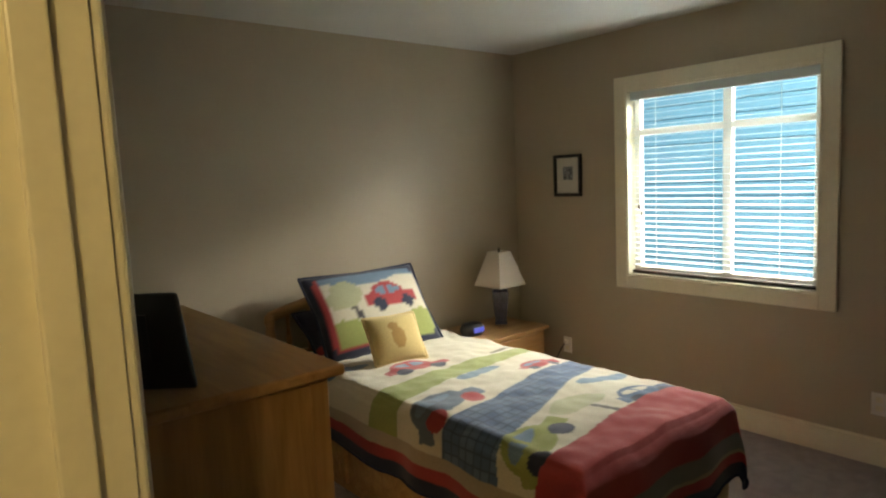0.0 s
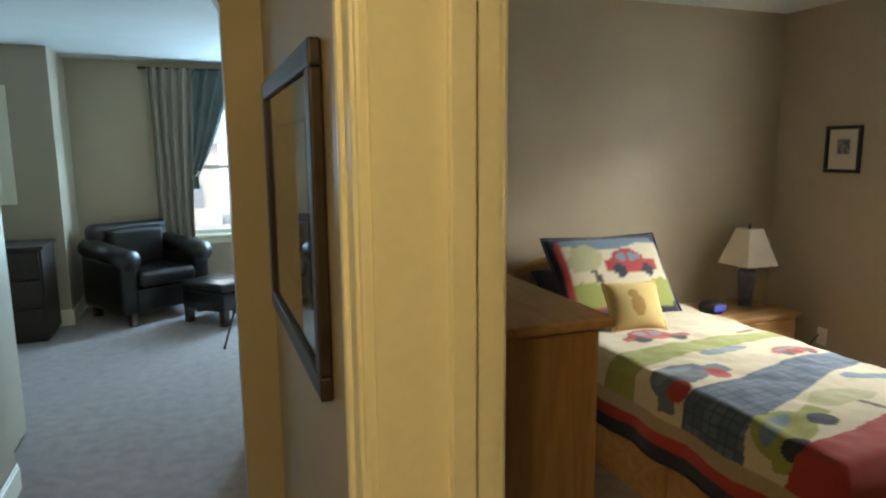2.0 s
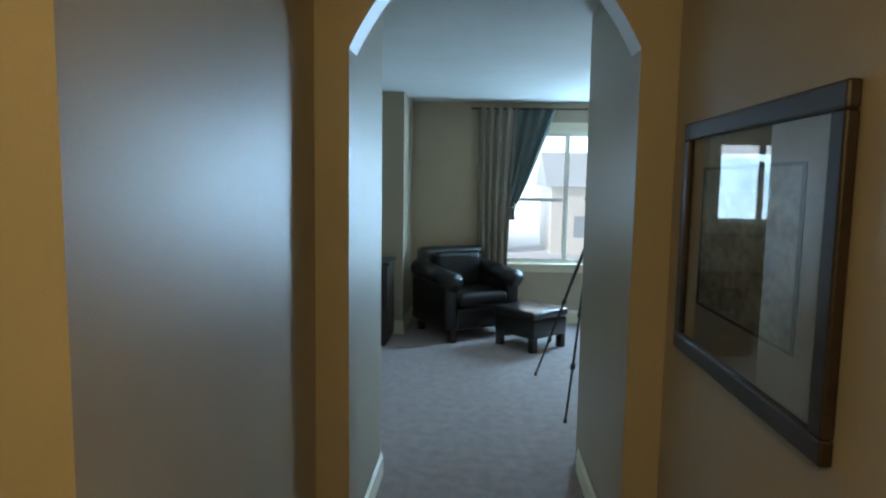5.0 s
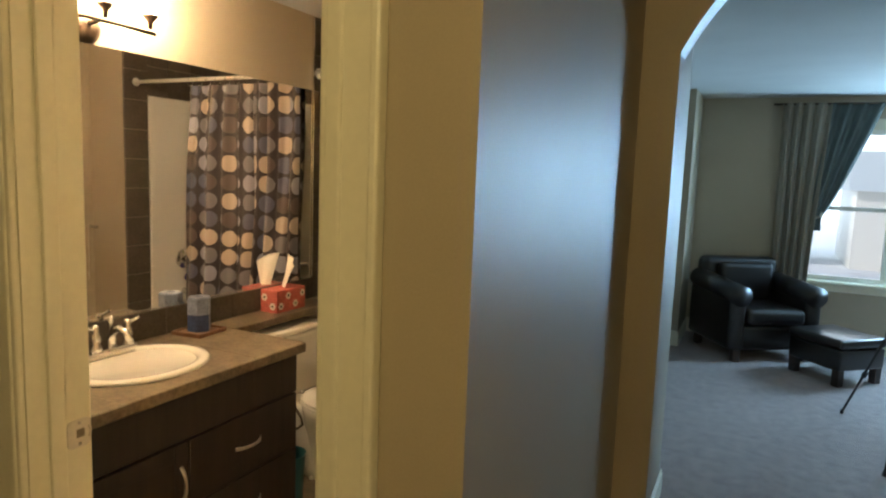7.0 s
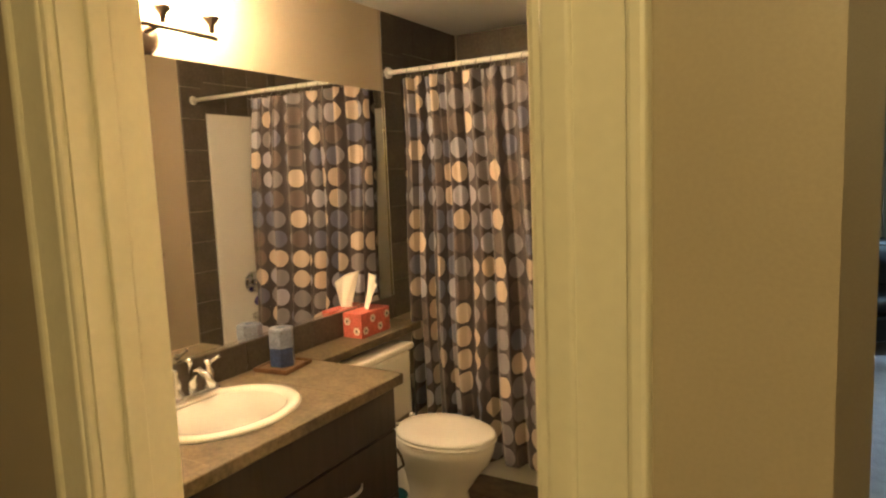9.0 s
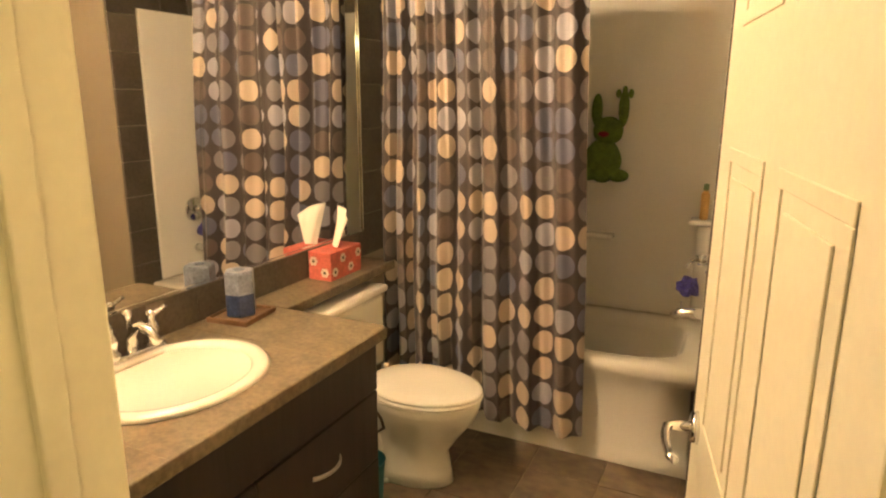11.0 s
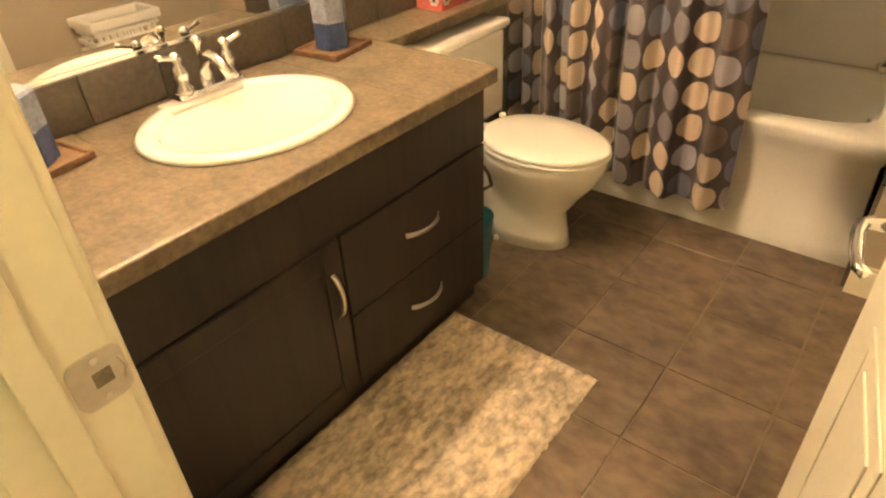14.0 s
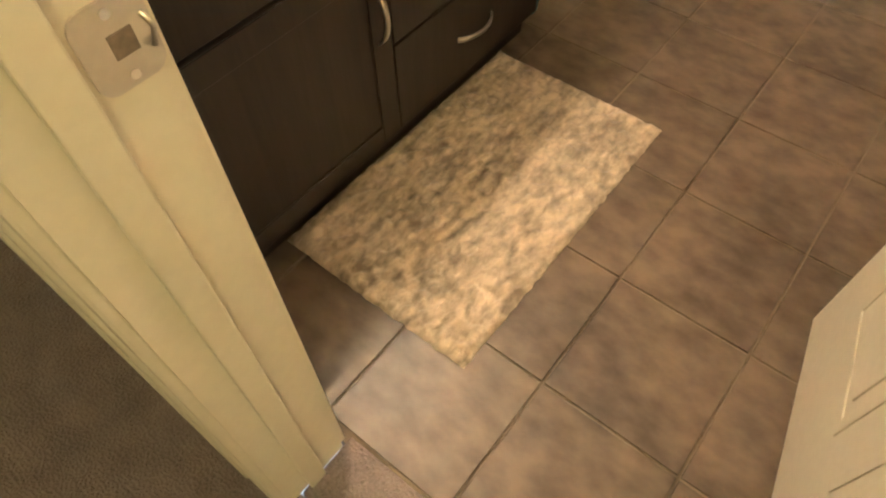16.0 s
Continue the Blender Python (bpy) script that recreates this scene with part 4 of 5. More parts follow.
def frog_toy():
    g = mat("green_terry", (0.16, 0.24, 0.035), 0.95, vary=0.35, scale=30, fine=260, bump=0.9, dist=0.006)
    f = thing("bath_toy_bag", (-2.11, 3.55, 1.2), "green plush bath toy holder stuck to the surround", "bath toy holder")
    def blob(name, x, z, rx, rz, ry=0.035, material=g):
        bm = bmesh.new()
        bmesh.ops.create_icosphere(bm, subdivisions=3, radius=1)
        for v in bm.verts:
            v.co = Vector((v.co.x * rx, v.co.y * ry, v.co.z * rz)) * (1 + 0.06 * noise.noise(v.co * 3))
        part(name, moved(bm, pose(x - 0.06, 3.545, z - 0.045)), material, f, "", True)
    blob("body", -2.07, 1.30, 0.095, 0.11)
    blob("head", -2.05, 1.45, 0.075, 0.07)
    blob("arm", -1.98, 1.56, 0.026, 0.09)
    blob("arm", -2.11, 1.55, 0.026, 0.08)
    for dx in (-0.03, 0.0, 0.03):
        blob("finger", -1.98 + dx, 1.645 - abs(dx) * 0.5, 0.013, 0.022, 0.012)
    blob("leg", -1.99, 1.23, 0.055, 0.032)
    blob("leg", -2.14, 1.23, 0.055, 0.032)
    blob("mouth", -2.065, 1.435, 0.035, 0.018, 0.05, mat("red_cloth", (0.35, 0.03, 0.03), 0.9))


frog_toy()

# bath mat: a pile of short tufts on a backing
def bath_mat():
    m = thing("bath_mat", (-2.30, 1.44, 0.0), "shaggy beige and taupe bath mat on the tiles", "bath mat")
    x0, x1, y0, y1 = -2.567, -2.037, 1.005, 1.870
    pile = mat("shag_pile", (0.50, 0.405, 0.30), 1.0, vary=0.42, scale=8, fine=32, bump=0.7, sheen=0.4, stretch=(1.5, 0.75, 1), dist=0.015)
    def f(u, v):
        x, y = x0 + (x1 - x0) * u, y0 + (y1 - y0) * v
        e = min(u, 1 - u, (v) * 1.6, (1 - v) * 1.6)
        h = 0.020 * min(1.0, e / 0.03) ** 0.5 if e > 0 else 0.0
        h *= 0.8 + 0.45 * noise.noise(Vector((x * 42, y * 42, 0))) + 0.20 * noise.noise(Vector((x * 110, y * 80, 3)))
        return (x + 0.004 * noise.noise(Vector((x * 50, y * 50, 7))), y + 0.004 * noise.noise(Vector((x * 50, y * 50, 9))), max(0.002, h))
    part("shag_layer", sheet(110, 170, f), pile, m, "", True)
    part("backing", box(x0 + 0.004, x1 - 0.004, y0 + 0.004, y1 - 0.004, 0.0004, 0.004), pile, m)


bath_mat()


def small_bin():
    b = thing("waste_bin", (-2.655, 2.085, 0.0), "teal plastic waste bin beside the vanity", "waste bin")
    part("bucket", lathe([(0.058, 0.0), (0.066, 0.004), (0.080, 0.24), (0.083, 0.243), (0.078, 0.24), (0.063, 0.01), (0.001, 0.008)], 28, (-2.655, 2.085, 0.001)), mat("teal_plastic", (0.03, 0.19, 0.24), 0.4), b, "", True)
    h = thing("paper_holder", (-2.570, 2.00, 0.5), "dark bronze toilet paper holder on the vanity side", "paper holder")
    part("wall_plate", rod((-2.600, 1.9895, 0.50), (-2.600, 2.000, 0.50), 0.024, n=20), BRONZE, h, "", True)
    part("hook", tube([(-2.600, 2.00, 0.50), (-2.600, 2.035, 0.50), (-2.5805, 2.045, 0.49), (-2.550, 2.045, 0.455), (-2.540, 2.045, 0.42), (-2.570, 2.045, 0.395), (-2.620, 2.045, 0.395)], 0.006), BRONZE, h, "", True)


small_bin()


def towels():
    x = BATH_E
    bar = thing("towel_bar", (x, 2.45, 1.12), "chrome towel bar on the tan wall", "towel bar")
    part("bar", rod((x - 0.06, 2.04, 1.12), (x - 0.06, 2.72, 1.12), 0.008), CHROME, bar, "", True)
    for y in (2.04, 2.72):
        part("post", rod((x - 0.001, y, 1.12), (x - 0.065, y, 1.12), 0.013), CHROME, bar, "", True)
    cloth = mat("towel_terry", (0.50, 0.40, 0.27), 1.0, vary=0.12, scale=20, fine=300, bump=0.9, sheen=0.4, dist=0.004)
    for y, w, drop in ((2.11, 0.13, 0.20), (2.24, 0.15, 0.38), (2.40, 0.13, 0.20), (2.56, 0.17, 0.40)):
        t = thing("towel", (x - 0.06, y, 1.12 - drop), "tan terry towel folded over the bar", "towel", "towels on the bar")
        def f(u, v, y=y, w=w, drop=drop):
            s = (v - 0.5) * 2
            a = abs(s)
            zz = 1.135 - max(0.0, a - 0.06) * drop * (1.0 if s < 0 else 0.8)
            xx = x - 0.06 + (-1 if s < 0 else 1) * min(0.018, a * 0.3) - (0.006 * math.sin(9 * u) if s < 0 else 0)
            return (xx, y + (u - 0.5) * w * (1 - 0.06 * a), zz)
        part("cloth", sheet(10, 30, f, 0.008), cloth, t, "", True)
        part("woven_band", box(x - 0.091, x - 0.0865, y - w * 0.47, y + w * 0.47, 1.135 - drop * 0.88, 1.135 - drop * 0.80, 0.001, 1), SHADE, t, "pale woven band")


towels()


def laundry_basket():
    x0, x1, y0, y1, h = -1.43, -1.24, 1.96, 2.30, 0.62
    b = thing("laundry_basket", (-1.335, 2.13, 0), "white plastic laundry basket with rows of holes", "laundry basket")
    part("floor_pan", box(x0 + 0.01, x1 - 0.01, y0 + 0.01, y1 - 0.01, 0.001, 0.02, 0.006), WHITE, b)
    for k in range(12):
        z = 0.02 + k * 0.048
        for xa, xb, ya, yb in ((x0, x0 + 0.006, y0, y1), (x1 - 0.006, x1, y0, y1), (x0 + 0.006, x1 - 0.006, y0, y0 + 0.006), (x0 + 0.006, x1 - 0.006, y1 - 0.006, y1)):
            part("slat", box(xa, xb, ya, yb, z, z + 0.022, 0.002, 1), WHITE, b)
    for k in range(9):
        y = y0 + 0.02 + k * 0.036
        for xa in (x0 + 0.001, x1 - 0.005):
            part("rib", box(xa, xa + 0.004, y, y + 0.013, 0.02, 0.575, 0.001, 1), WHITE, b)
    for xa, xb, ya, yb in ((x0 - 0.015, x0 + 0.01, y0 - 0.015, y1 + 0.015), (x1 - 0.01, x1 + 0.015, y0 - 0.015, y1 + 0.015), (x0 + 0.01, x1 - 0.01, y0 - 0.015, y0 + 0.01), (x0 + 0.01, x1 - 0.01, y1 - 0.01, y1 + 0.015)):
        part("rim", box(xa, xb, ya, yb, h - 0.045, h, 0.008, 3), WHITE, b)


laundry_basket()

# ---- bedroom ----
def window_unit(name, plane, axis, a0, a1, z0, z1, inward, mull, label, rail=None, deep=0.12):
    """A window in an opening; axis is the wall's normal, inward its sign, plane the room face."""
    def bx(p, q, d0, d1, zb, zt, bev=0.003):
        u, v = sorted((plane + inward * d0, plane + inward * d1))
        return box(u, v, p, q, zb, zt, bev) if axis == "x" else box(p, q, u, v, zb, zt, bev)
    centre = (plane, (a0 + a1) / 2, z0) if axis == "x" else ((a0 + a1) / 2, plane, z0)
    w = thing(name, centre, label, "window", kind="structure")
    c = 0.085
    for p, q, zb, zt in ((a0 - c, a0, z0 - c, z1 + c), (a1, a1 + c, z0 - c, z1 + c), (a0, a1, z1, z1 + c), (a0, a1, z0 - c, z0)):
        part("casing", bx(p, q, 0.0005, 0.018, zb, zt, 0.005), TRIM, w)
    for p, q, zb, zt in ((a0 + 0.0005, a0 + 0.012, z0, z1), (a1 - 0.012, a1 - 0.0005, z0, z1), (a0 + 0.012, a1 - 0.012, z1 - 0.012, z1 - 0.0005), (a0 + 0.012, a1 - 0.012, z0 + 0.0005, z0 + 0.012)):
        part("reveal", bx(p, q, -deep, 0.016, zb, zt, 0.001), TRIM, w)
    f = 0.045
    for p, q, zb, zt in ((a0 + 0.012, a0 + 0.012 + f, z0 + 0.012, z1 - 0.012), (a1 - 0.012 - f, a1 - 0.012, z0 + 0.012, z1 - 0.012), (a0 + 0.057, a1 - 0.057, z1 - 0.012 - f, z1 - 0.012), (a0 + 0.057, a1 - 0.057, z0 + 0.012, z0 + 0.012 + f)):
        part("window_frame", bx(p, q, -0.105, -0.065, zb, zt), WHITE, w)
    for mx in mull:
        part("mullion", bx(mx - 0.026, mx + 0.026, -0.103, -0.062, z0 + 0.057, z1 - 0.057), WHITE, w)
    if rail:
        for p, q, z in rail:
            part("meeting_rail", bx(p, q, -0.101, -0.066, z - 0.02, z + 0.02), WHITE, w)
    edges = [a0 + 0.055, *mull, a1 - 0.055]
    for p, q in zip(edges, edges[1:]):
        pane = part("pane", bx(p, q, -0.086, -0.082, z0 + 0.055, z1 - 0.055, 0), GLASS, w)
        pane.visible_shadow = False
    return w


window_unit("window_1", 3.61, "x", 1.092, 2.252, 0.850, 2.052, -1, [1.62], "bedroom window with cream casing and white sashes", [(1.14, 2.20, 1.78)])


def blinds():
    b = thing("window_blind", (3.64, 1.675, 1.98), "white horizontal slat blind lowered over the window", "window blind")
    part("headrail", box(3.625, 3.665, 1.108, 2.236, 1.985, 2.038, 0.004), BLIND, b)
    z = 1.965
    me = None
    while z > 0.905:
        if me is None:
            o = part("slat", box(-0.0125, 0.0125, 1.112, 2.232, -0.0009, 0.0009, 0.0004, 1), BLIND, b)
            me = o.data
        else:
            o = new("slat", me)
            o.parent = b
            o.matrix_parent_inverse = Matrix.Translation(b.location).inverted()
        o.matrix_basis = pose(3.645, 0, z, 0, -5, 0)
        z -= 0.036
    part("bottom_rail", box(3.628, 3.662, 1.112, 2.232, 0.866, 0.886, 0.004), DARKWOOD, b, "dark bottom rail")
    for y in (1.30, 1.675, 2.05):
        part("ladder_cord", rod((3.620, y, 0.88), (3.620, y, 1.99), 0.0012, n=6), WHITE, b)
    part("tilt_cord", rod((3.616, 2.17, 1.28), (3.616, 2.17, 1.99), 0.0015, n=6), WHITE, b)
    for z in (1.29, 1.25):
        part("cord_tassel", lathe([(0.003, 0.03), (0.007, 0.0), (0.002, -0.004)], 10, (3.616, 2.17 - (1.29 - z) * 0.5, z)), DARKWOOD, b, "dark cord tassel")


blinds()

QUILT_TOP, BX0, BX1, BY0, BY1 = 0.590, 1.510, 2.535, 1.020, 3.17


def in_ellipse(a, b, ca, cb, ra, rb):
    return ((a - ca) / ra) ** 2 + ((b - cb) / rb) ** 2 < 1


def in_car(a, b, ca, cb, s, lean=0.0):
    """A round-roofed toy car lying along a, roof towards the head."""
    da, db = a - ca, b - cb
    da, db = da * math.cos(lean) - db * math.sin(lean), da * math.sin(lean) + db * math.cos(lean)
    if in_ellipse(da, db, -0.11 * s, 0.085 * s, 0.05 * s, 0.05 * s) or in_ellipse(da, db, 0.12 * s, 0.085 * s, 0.05 * s, 0.05 * s):
        return 2
    if in_ellipse(da, db, -0.02 * s, -0.02 * s, 0.10 * s, 0.035 * s) and abs(da + 0.02 * s) > 0.012 * s:
        return 3
    if (abs(da) < 0.21 * s and 0.0 < db < 0.085 * s) or in_ellipse(da, db, -0.02 * s, 0.01 * s, 0.14 * s, 0.10 * s):
        return 1
    return 0


CREAM, RED, NAVY, GREEN, BLUE, SLATE, SKYB, PALE, TAN, STONE = (0.66, 0.61, 0.48), (0.40, 0.040, 0.045), (0.022, 0.028, 0.065), (0.31, 0.35, 0.10), (0.075, 0.13, 0.24), (0.12, 0.16, 0.22), (0.16, 0.25, 0.36), (0.46, 0.46, 0.28), (0.42, 0.34, 0.24), (0.22, 0.20, 0.19)


def quilt_print(a, b):
    """Colour at a metres across and b metres from the head."""
    w = BX1 - BX0
    side = max(-a, a - w, 0.0)
    foot = b - (BY1 - BY0)
    if side > 0.245 or foot > 0.245:
        return NAVY
    if side > 0.165 or foot > 0.185:
        return RED if side > 0.19 or foot > 0.20 else TAN
    if side > 0.125 or foot > 0.115:
        return STONE if foot > 0.115 else TAN
    if b > 1.93 + 0.03 * math.sin(5 * a + 1.0):
        return RED
    for ca, cb, s, col, lean in ((0.12, 1.29, 1.05, SLATE, 0.12), (0.36, 0.81, 0.85, RED, -0.1), (0.80, 1.24, 0.62, RED, 0.0), (0.79, 1.84, 0.8, BLUE, -0.05), (0.10, 1.82, 1.0, GREEN, 0.35)):
        k = in_car(a, b, ca, cb, s, lean)
        if k:
            return (col, RED if col is SLATE else NAVY, SKYB if col is not BLUE else CREAM)[k - 1]
    if in_ellipse(a, b, 0.49, 1.73, 0.14, 0.065) or in_ellipse(a, b, 0.41, 1.75, 0.09, 0.05) or in_ellipse(a, b, 0.57, 1.75, 0.08, 0.045):
        return PALE
    if abs(a - 0.51 - (b - 1.80) * 0.15) < 0.016 and 1.78 < b < 1.95:
        return (0.10, 0.09, 0.085)
    for ca, cb in ((0.50, 1.14), (0.58, 1.12), (0.43, 1.15), (0.82, 1.62), (0.90, 1.64), (0.75, 1.60), (0.07, 0.56), (0.15, 0.60)):
        if in_ellipse(a, b, ca, cb, 0.075, 0.036):
            return SKYB
    if abs(b - (1.05 - 0.03 * a + 0.012 * math.sin(7 * a))) < 0.095 - 0.05 * a:
        return GREEN
    if abs(a - 0.86) < 0.07 and 0.92 < b < 0.945:
        return (0.16, 0.15, 0.11)
    mid, half = 1.60 - 0.20 * a + 0.02 * math.sin(6 * a), 0.155 - 0.085 * a
    if abs(b - mid) < half:
        line = (a * 22) % 1 < 0.16 or (b * 22) % 1 < 0.16
        return (0.045, 0.075, 0.14) if line else (BLUE if int(a * 11) % 2 == int(b * 11) % 2 else (0.11, 0.17, 0.28))
    return CREAM


def coloured(ob, fn):
    """Gives a mesh its printed colours from a function of a vertex's index."""
    layer = ob.data.color_attributes.new("print", "FLOAT_COLOR", "POINT")
    for i, d in enumerate(layer.data):
        d.color = (*fn(i), 1)


def bed():
    b = thing("bed", (2.05, 2.1, 0), "pine captain's bed with drawers under the mattress", "bed")
    part("base", box(BX0 + 0.03, BX1 - 0.03, BY0 + 0.06, BY1, 0.0, 0.32, 0.004), PINE, b)
    for y in (1.14, 1.82, 2.50):
        dr = part("drawer", box(BX0 + 0.008, BX0 + 0.03, y, y + 0.60, 0.05, 0.31, 0.006), PINE, b, "pine drawer front")
        part("inset_panel", box(BX0 + 0.002, BX0 + 0.010, y + 0.05, y + 0.55, 0.09, 0.27, 0.004), PINE, dr)
    part("footboard", box(BX0, BX1, BY0 + 0.03, BY0 + 0.06, 0.0, 0.38, 0.012, 3), PINE, b, "pine foot panel")
    hb = part("headboard", box(BX0 - 0.01, BX1 + 0.01, 3.190, 3.222, 0.30, 0.58, 0.006), PINE, b, "pine headboard with an arched top rail")
    def rail(u, v):
        a = 2 * math.pi * v
        x = BX0 - 0.02 + (BX1 - BX0 + 0.04) * u
        return (x, 3.205 + 0.020 * math.cos(a), 0.80 + 0.075 * math.sin(math.pi * u) + 0.034 * math.sin(a))
    part("top_rail", sheet(30, 12, rail), PINE, hb, "", True)
    for x in (BX0 - 0.012, BX1 + 0.012):
        part("post", lathe([(0.030, 0), (0.030, 0.70), (0.024, 0.74), (0.032, 0.78), (0.026, 0.815), (0.004, 0.825)], 18, (x, 3.205, 0.0)), PINE, hb, "", True)
    for k in range(7):
        part("spindle", lathe([(0.012, 0.57), (0.017, 0.66), (0.010, 0.72), (0.014, 0.80 + 0.04)], 12, (BX0 + 0.10 + k * 0.133, 3.205, 0.0)), PINE, hb, "", True)
    part("mattress", box(BX0 + 0.02, BX1 - 0.02, BY0 + 0.03, BY1, 0.322, 0.565, 0.05, 4), SHADE, b, "cream mattress", True)
    q = thing("quilt", (2.05, 2.1, 0.60), "patchwork quilt with cars, trees, a blue road and red border", "quilt")
    w, ln, drop, nu, nv = BX1 - BX0, BY1 - BY0, 0.30, 240, 340
    def place(u, v):
        a, c = -drop + (w + 2 * drop) * u, 0.12 + (ln + drop - 0.12) * v
        def fold(e):
            r = 0.07
            if e <= 0:
                return 0.0, 0.0
            if e < r * math.pi / 2:
                return r * math.sin(e / r), r * (1 - math.cos(e / r))
            return r + 0.10 * (e - r * math.pi / 2), r + 0.97 * (e - r * math.pi / 2)
        ea, eb = max(-a, a - w), c - ln
        oa, da = fold(ea + 0.07)
        ob, db = fold(eb + 0.07)
        x = BX0 + min(max(a, -0.07 + 0.07), w)
        x = (BX0 + 0.07 - oa) if a < 0.07 - 0.0 and ea == -a and ea > -0.07 else (BX1 - 0.07 + oa) if ea == a - w and ea > -0.07 else BX0 + a
        y = BY1 - c if eb <= -0.07 else BY0 + 0.07 - ob
        z = QUILT_TOP - max(da, db) - 0.25 * min(da, db)
        rip = 0.012 * noise.noise(Vector((a * 5, c * 5, 1))) + 0.006 * noise.noise(Vector((a * 14, c * 14, 4)))
        crown = 0.02 * math.sin(math.pi * min(max(a / w, 0), 1)) ** 0.6
        wave = 0.012 * math.sin(c * 13 + 1.5 * math.sin(5 * c)) * min(1, da / 0.2) if da > 0.05 else 0
        wave2 = 0.012 * math.sin(a * 15) * min(1, db / 0.2) if db > 0.05 else 0
        return (x + (wave if a < w / 2 else -wave), y + wave2, z + rip + (crown if da < 0.01 and db < 0.01 else 0))
    ob = part("cover", sheet(nu, nv, place), PRINT, q, "", True)
    def tint(i):
        u, v = divmod(i, nv + 1)
        return quilt_print(-drop + (w + 2 * drop) * u / nu, 0.12 + (ln + drop - 0.12) * v / nv)
    coloured(ob, tint)
    for v_at, name in ((1.0, "foot_binding"),):
        part(name, tube([place(k / 60, v_at) for k in range(61)], 0.007, 6), NAVY_CLOTH, q, "navy quilt binding", True)
    for u_at in (0.0, 1.0):
        part("side_binding", tube([place(u_at, k / 80) for k in range(81)], 0.007, 6), NAVY_CLOTH, q, "navy quilt binding", True)


bed()


def sham_print(u, v):
    if u < 0.06 or u > 0.94 or v < 0.075 or v > 0.925:
        return NAVY
    if (u < 0.11 and v < 0.93) or (v < 0.10 and u < 0.5):
        return RED
    k = in_car((u - 0.64) * 0.72, (0.62 - v) * 0.52, 0, 0, 0.80)
    if k:
        return (RED, NAVY, SKYB)[k - 1]
    if in_ellipse(u, v, 0.27, 0.68, 0.13, 0.16) or in_ellipse(u, v, 0.20, 0.62, 0.09, 0.12):
        return PALE
    if abs(u - 0.30 - (0.5 - v) * 0.25) < 0.025 and 0.26 < v < 0.56:
        return (0.06, 0.05, 0.06)
    if v < 0.33 + 0.06 * math.sin(9 * u):
        return GREEN
    if v > 0.80 + 0.05 * math.sin(8 * u + 1):
        return SKYB
    return CREAM


def pillow(name, place, w, d, h, label, fn=None, material=None, trim=NAVY_CLOTH):
    t = thing(name, place.translation, label, "pillow")
    n = 36
    bm = cushion(0, 0, 0, w, d, h, 0.42, n)
    ob = part("cover", moved(bm, place), material or PRINT, t, "", True)
    if fn:
        inv = place.inverted()
        ring = [(k / 12 - 1, -1) for k in range(24)] + [(1, k / 12 - 1) for k in range(24)] + [(1 - k / 12, 1) for k in range(24)] + [(-1, 1 - k / 12) for k in range(25)]
        edge = [place @ Vector((a * w / 2 * (1.015 - 0.06 * (1 - abs(b)) * abs(a) ** 3), b * d / 2 * (1.015 - 0.06 * (1 - abs(a)) * abs(b) ** 3), 0)) for a, b in ring]
        part("piping", tube(edge, 0.008, 6), trim, t, "", True)
        coloured(ob, lambda i: fn((inv @ ob.data.vertices[i].co).x / w + 0.5, (inv @ ob.data.vertices[i].co).y / d + 0.5))
    return ob


pillow("pillow_sham", pose(1.985, 2.875, 0.805, 53, 0, -4), 0.74, 0.53, 0.18, "navy-bordered pillow sham with a red car and trees", sham_print)
pillow("sleeping_pillow", pose(1.95, 3.02, 0.675, 40, 0, 0), 0.64, 0.40, 0.14, "navy and red pillow behind the sham", lambda u, v: NAVY if v > 0.3 else RED)
pillow("small_cushion", pose(1.885, 2.53, 0.715, 54, 0, -12), 0.29, 0.27, 0.12, "small yellow cushion with a fringe", lambda u, v: (0.42, 0.25, 0.07) if in_ellipse(u, v, 0.5, 0.45, 0.13, 0.22) or in_ellipse(u, v, 0.45, 0.7, 0.10, 0.08) else (0.64, 0.49, 0.20), trim=mat("cushion_fringe", (0.60, 0.46, 0.22), 0.95, vary=0.2, scale=60))


def nightstand():
    x0, x1, y0, y1, h = 2.66, 3.33, 2.74, 3.21, 0.49
    t = thing("nightstand", (3.02, 3.0, 0), "pine nightstand with a drawer beside the bed", "nightstand")
    part("top", box(x0 - 0.015, x1 + 0.015, y0 - 0.02, y1, h - 0.025, h, 0.006), PINE, t)
    part("body", box(x0, x1, y0 + 0.018, y1 - 0.005, 0.05, h - 0.026, 0.003), PINE, t)
    dr = part("drawer", box(x0 + 0.02, x1 - 0.02, y0, y0 + 0.0175, 0.29, h - 0.045, 0.004), PINE, t)
    part("knob", lathe([(0.006, 0), (0.008, 0.012), (0.016, 0.02), (0.010, 0.028), (0.001, 0.03)], 14), PINE, dr, "", True)
    dr.children[0].matrix_parent_inverse = pose(2.99, y0, 0.385, 90)
    part("lower_door", box(x0 + 0.02, x1 - 0.02, y0, y0 + 0.0175, 0.07, 0.28, 0.004), PINE, t)
    part("plinth", box(x0 + 0.01, x1 - 0.01, y0 + 0.03, y1 - 0.02, 0.0, 0.052), PINE, t)


nightstand()


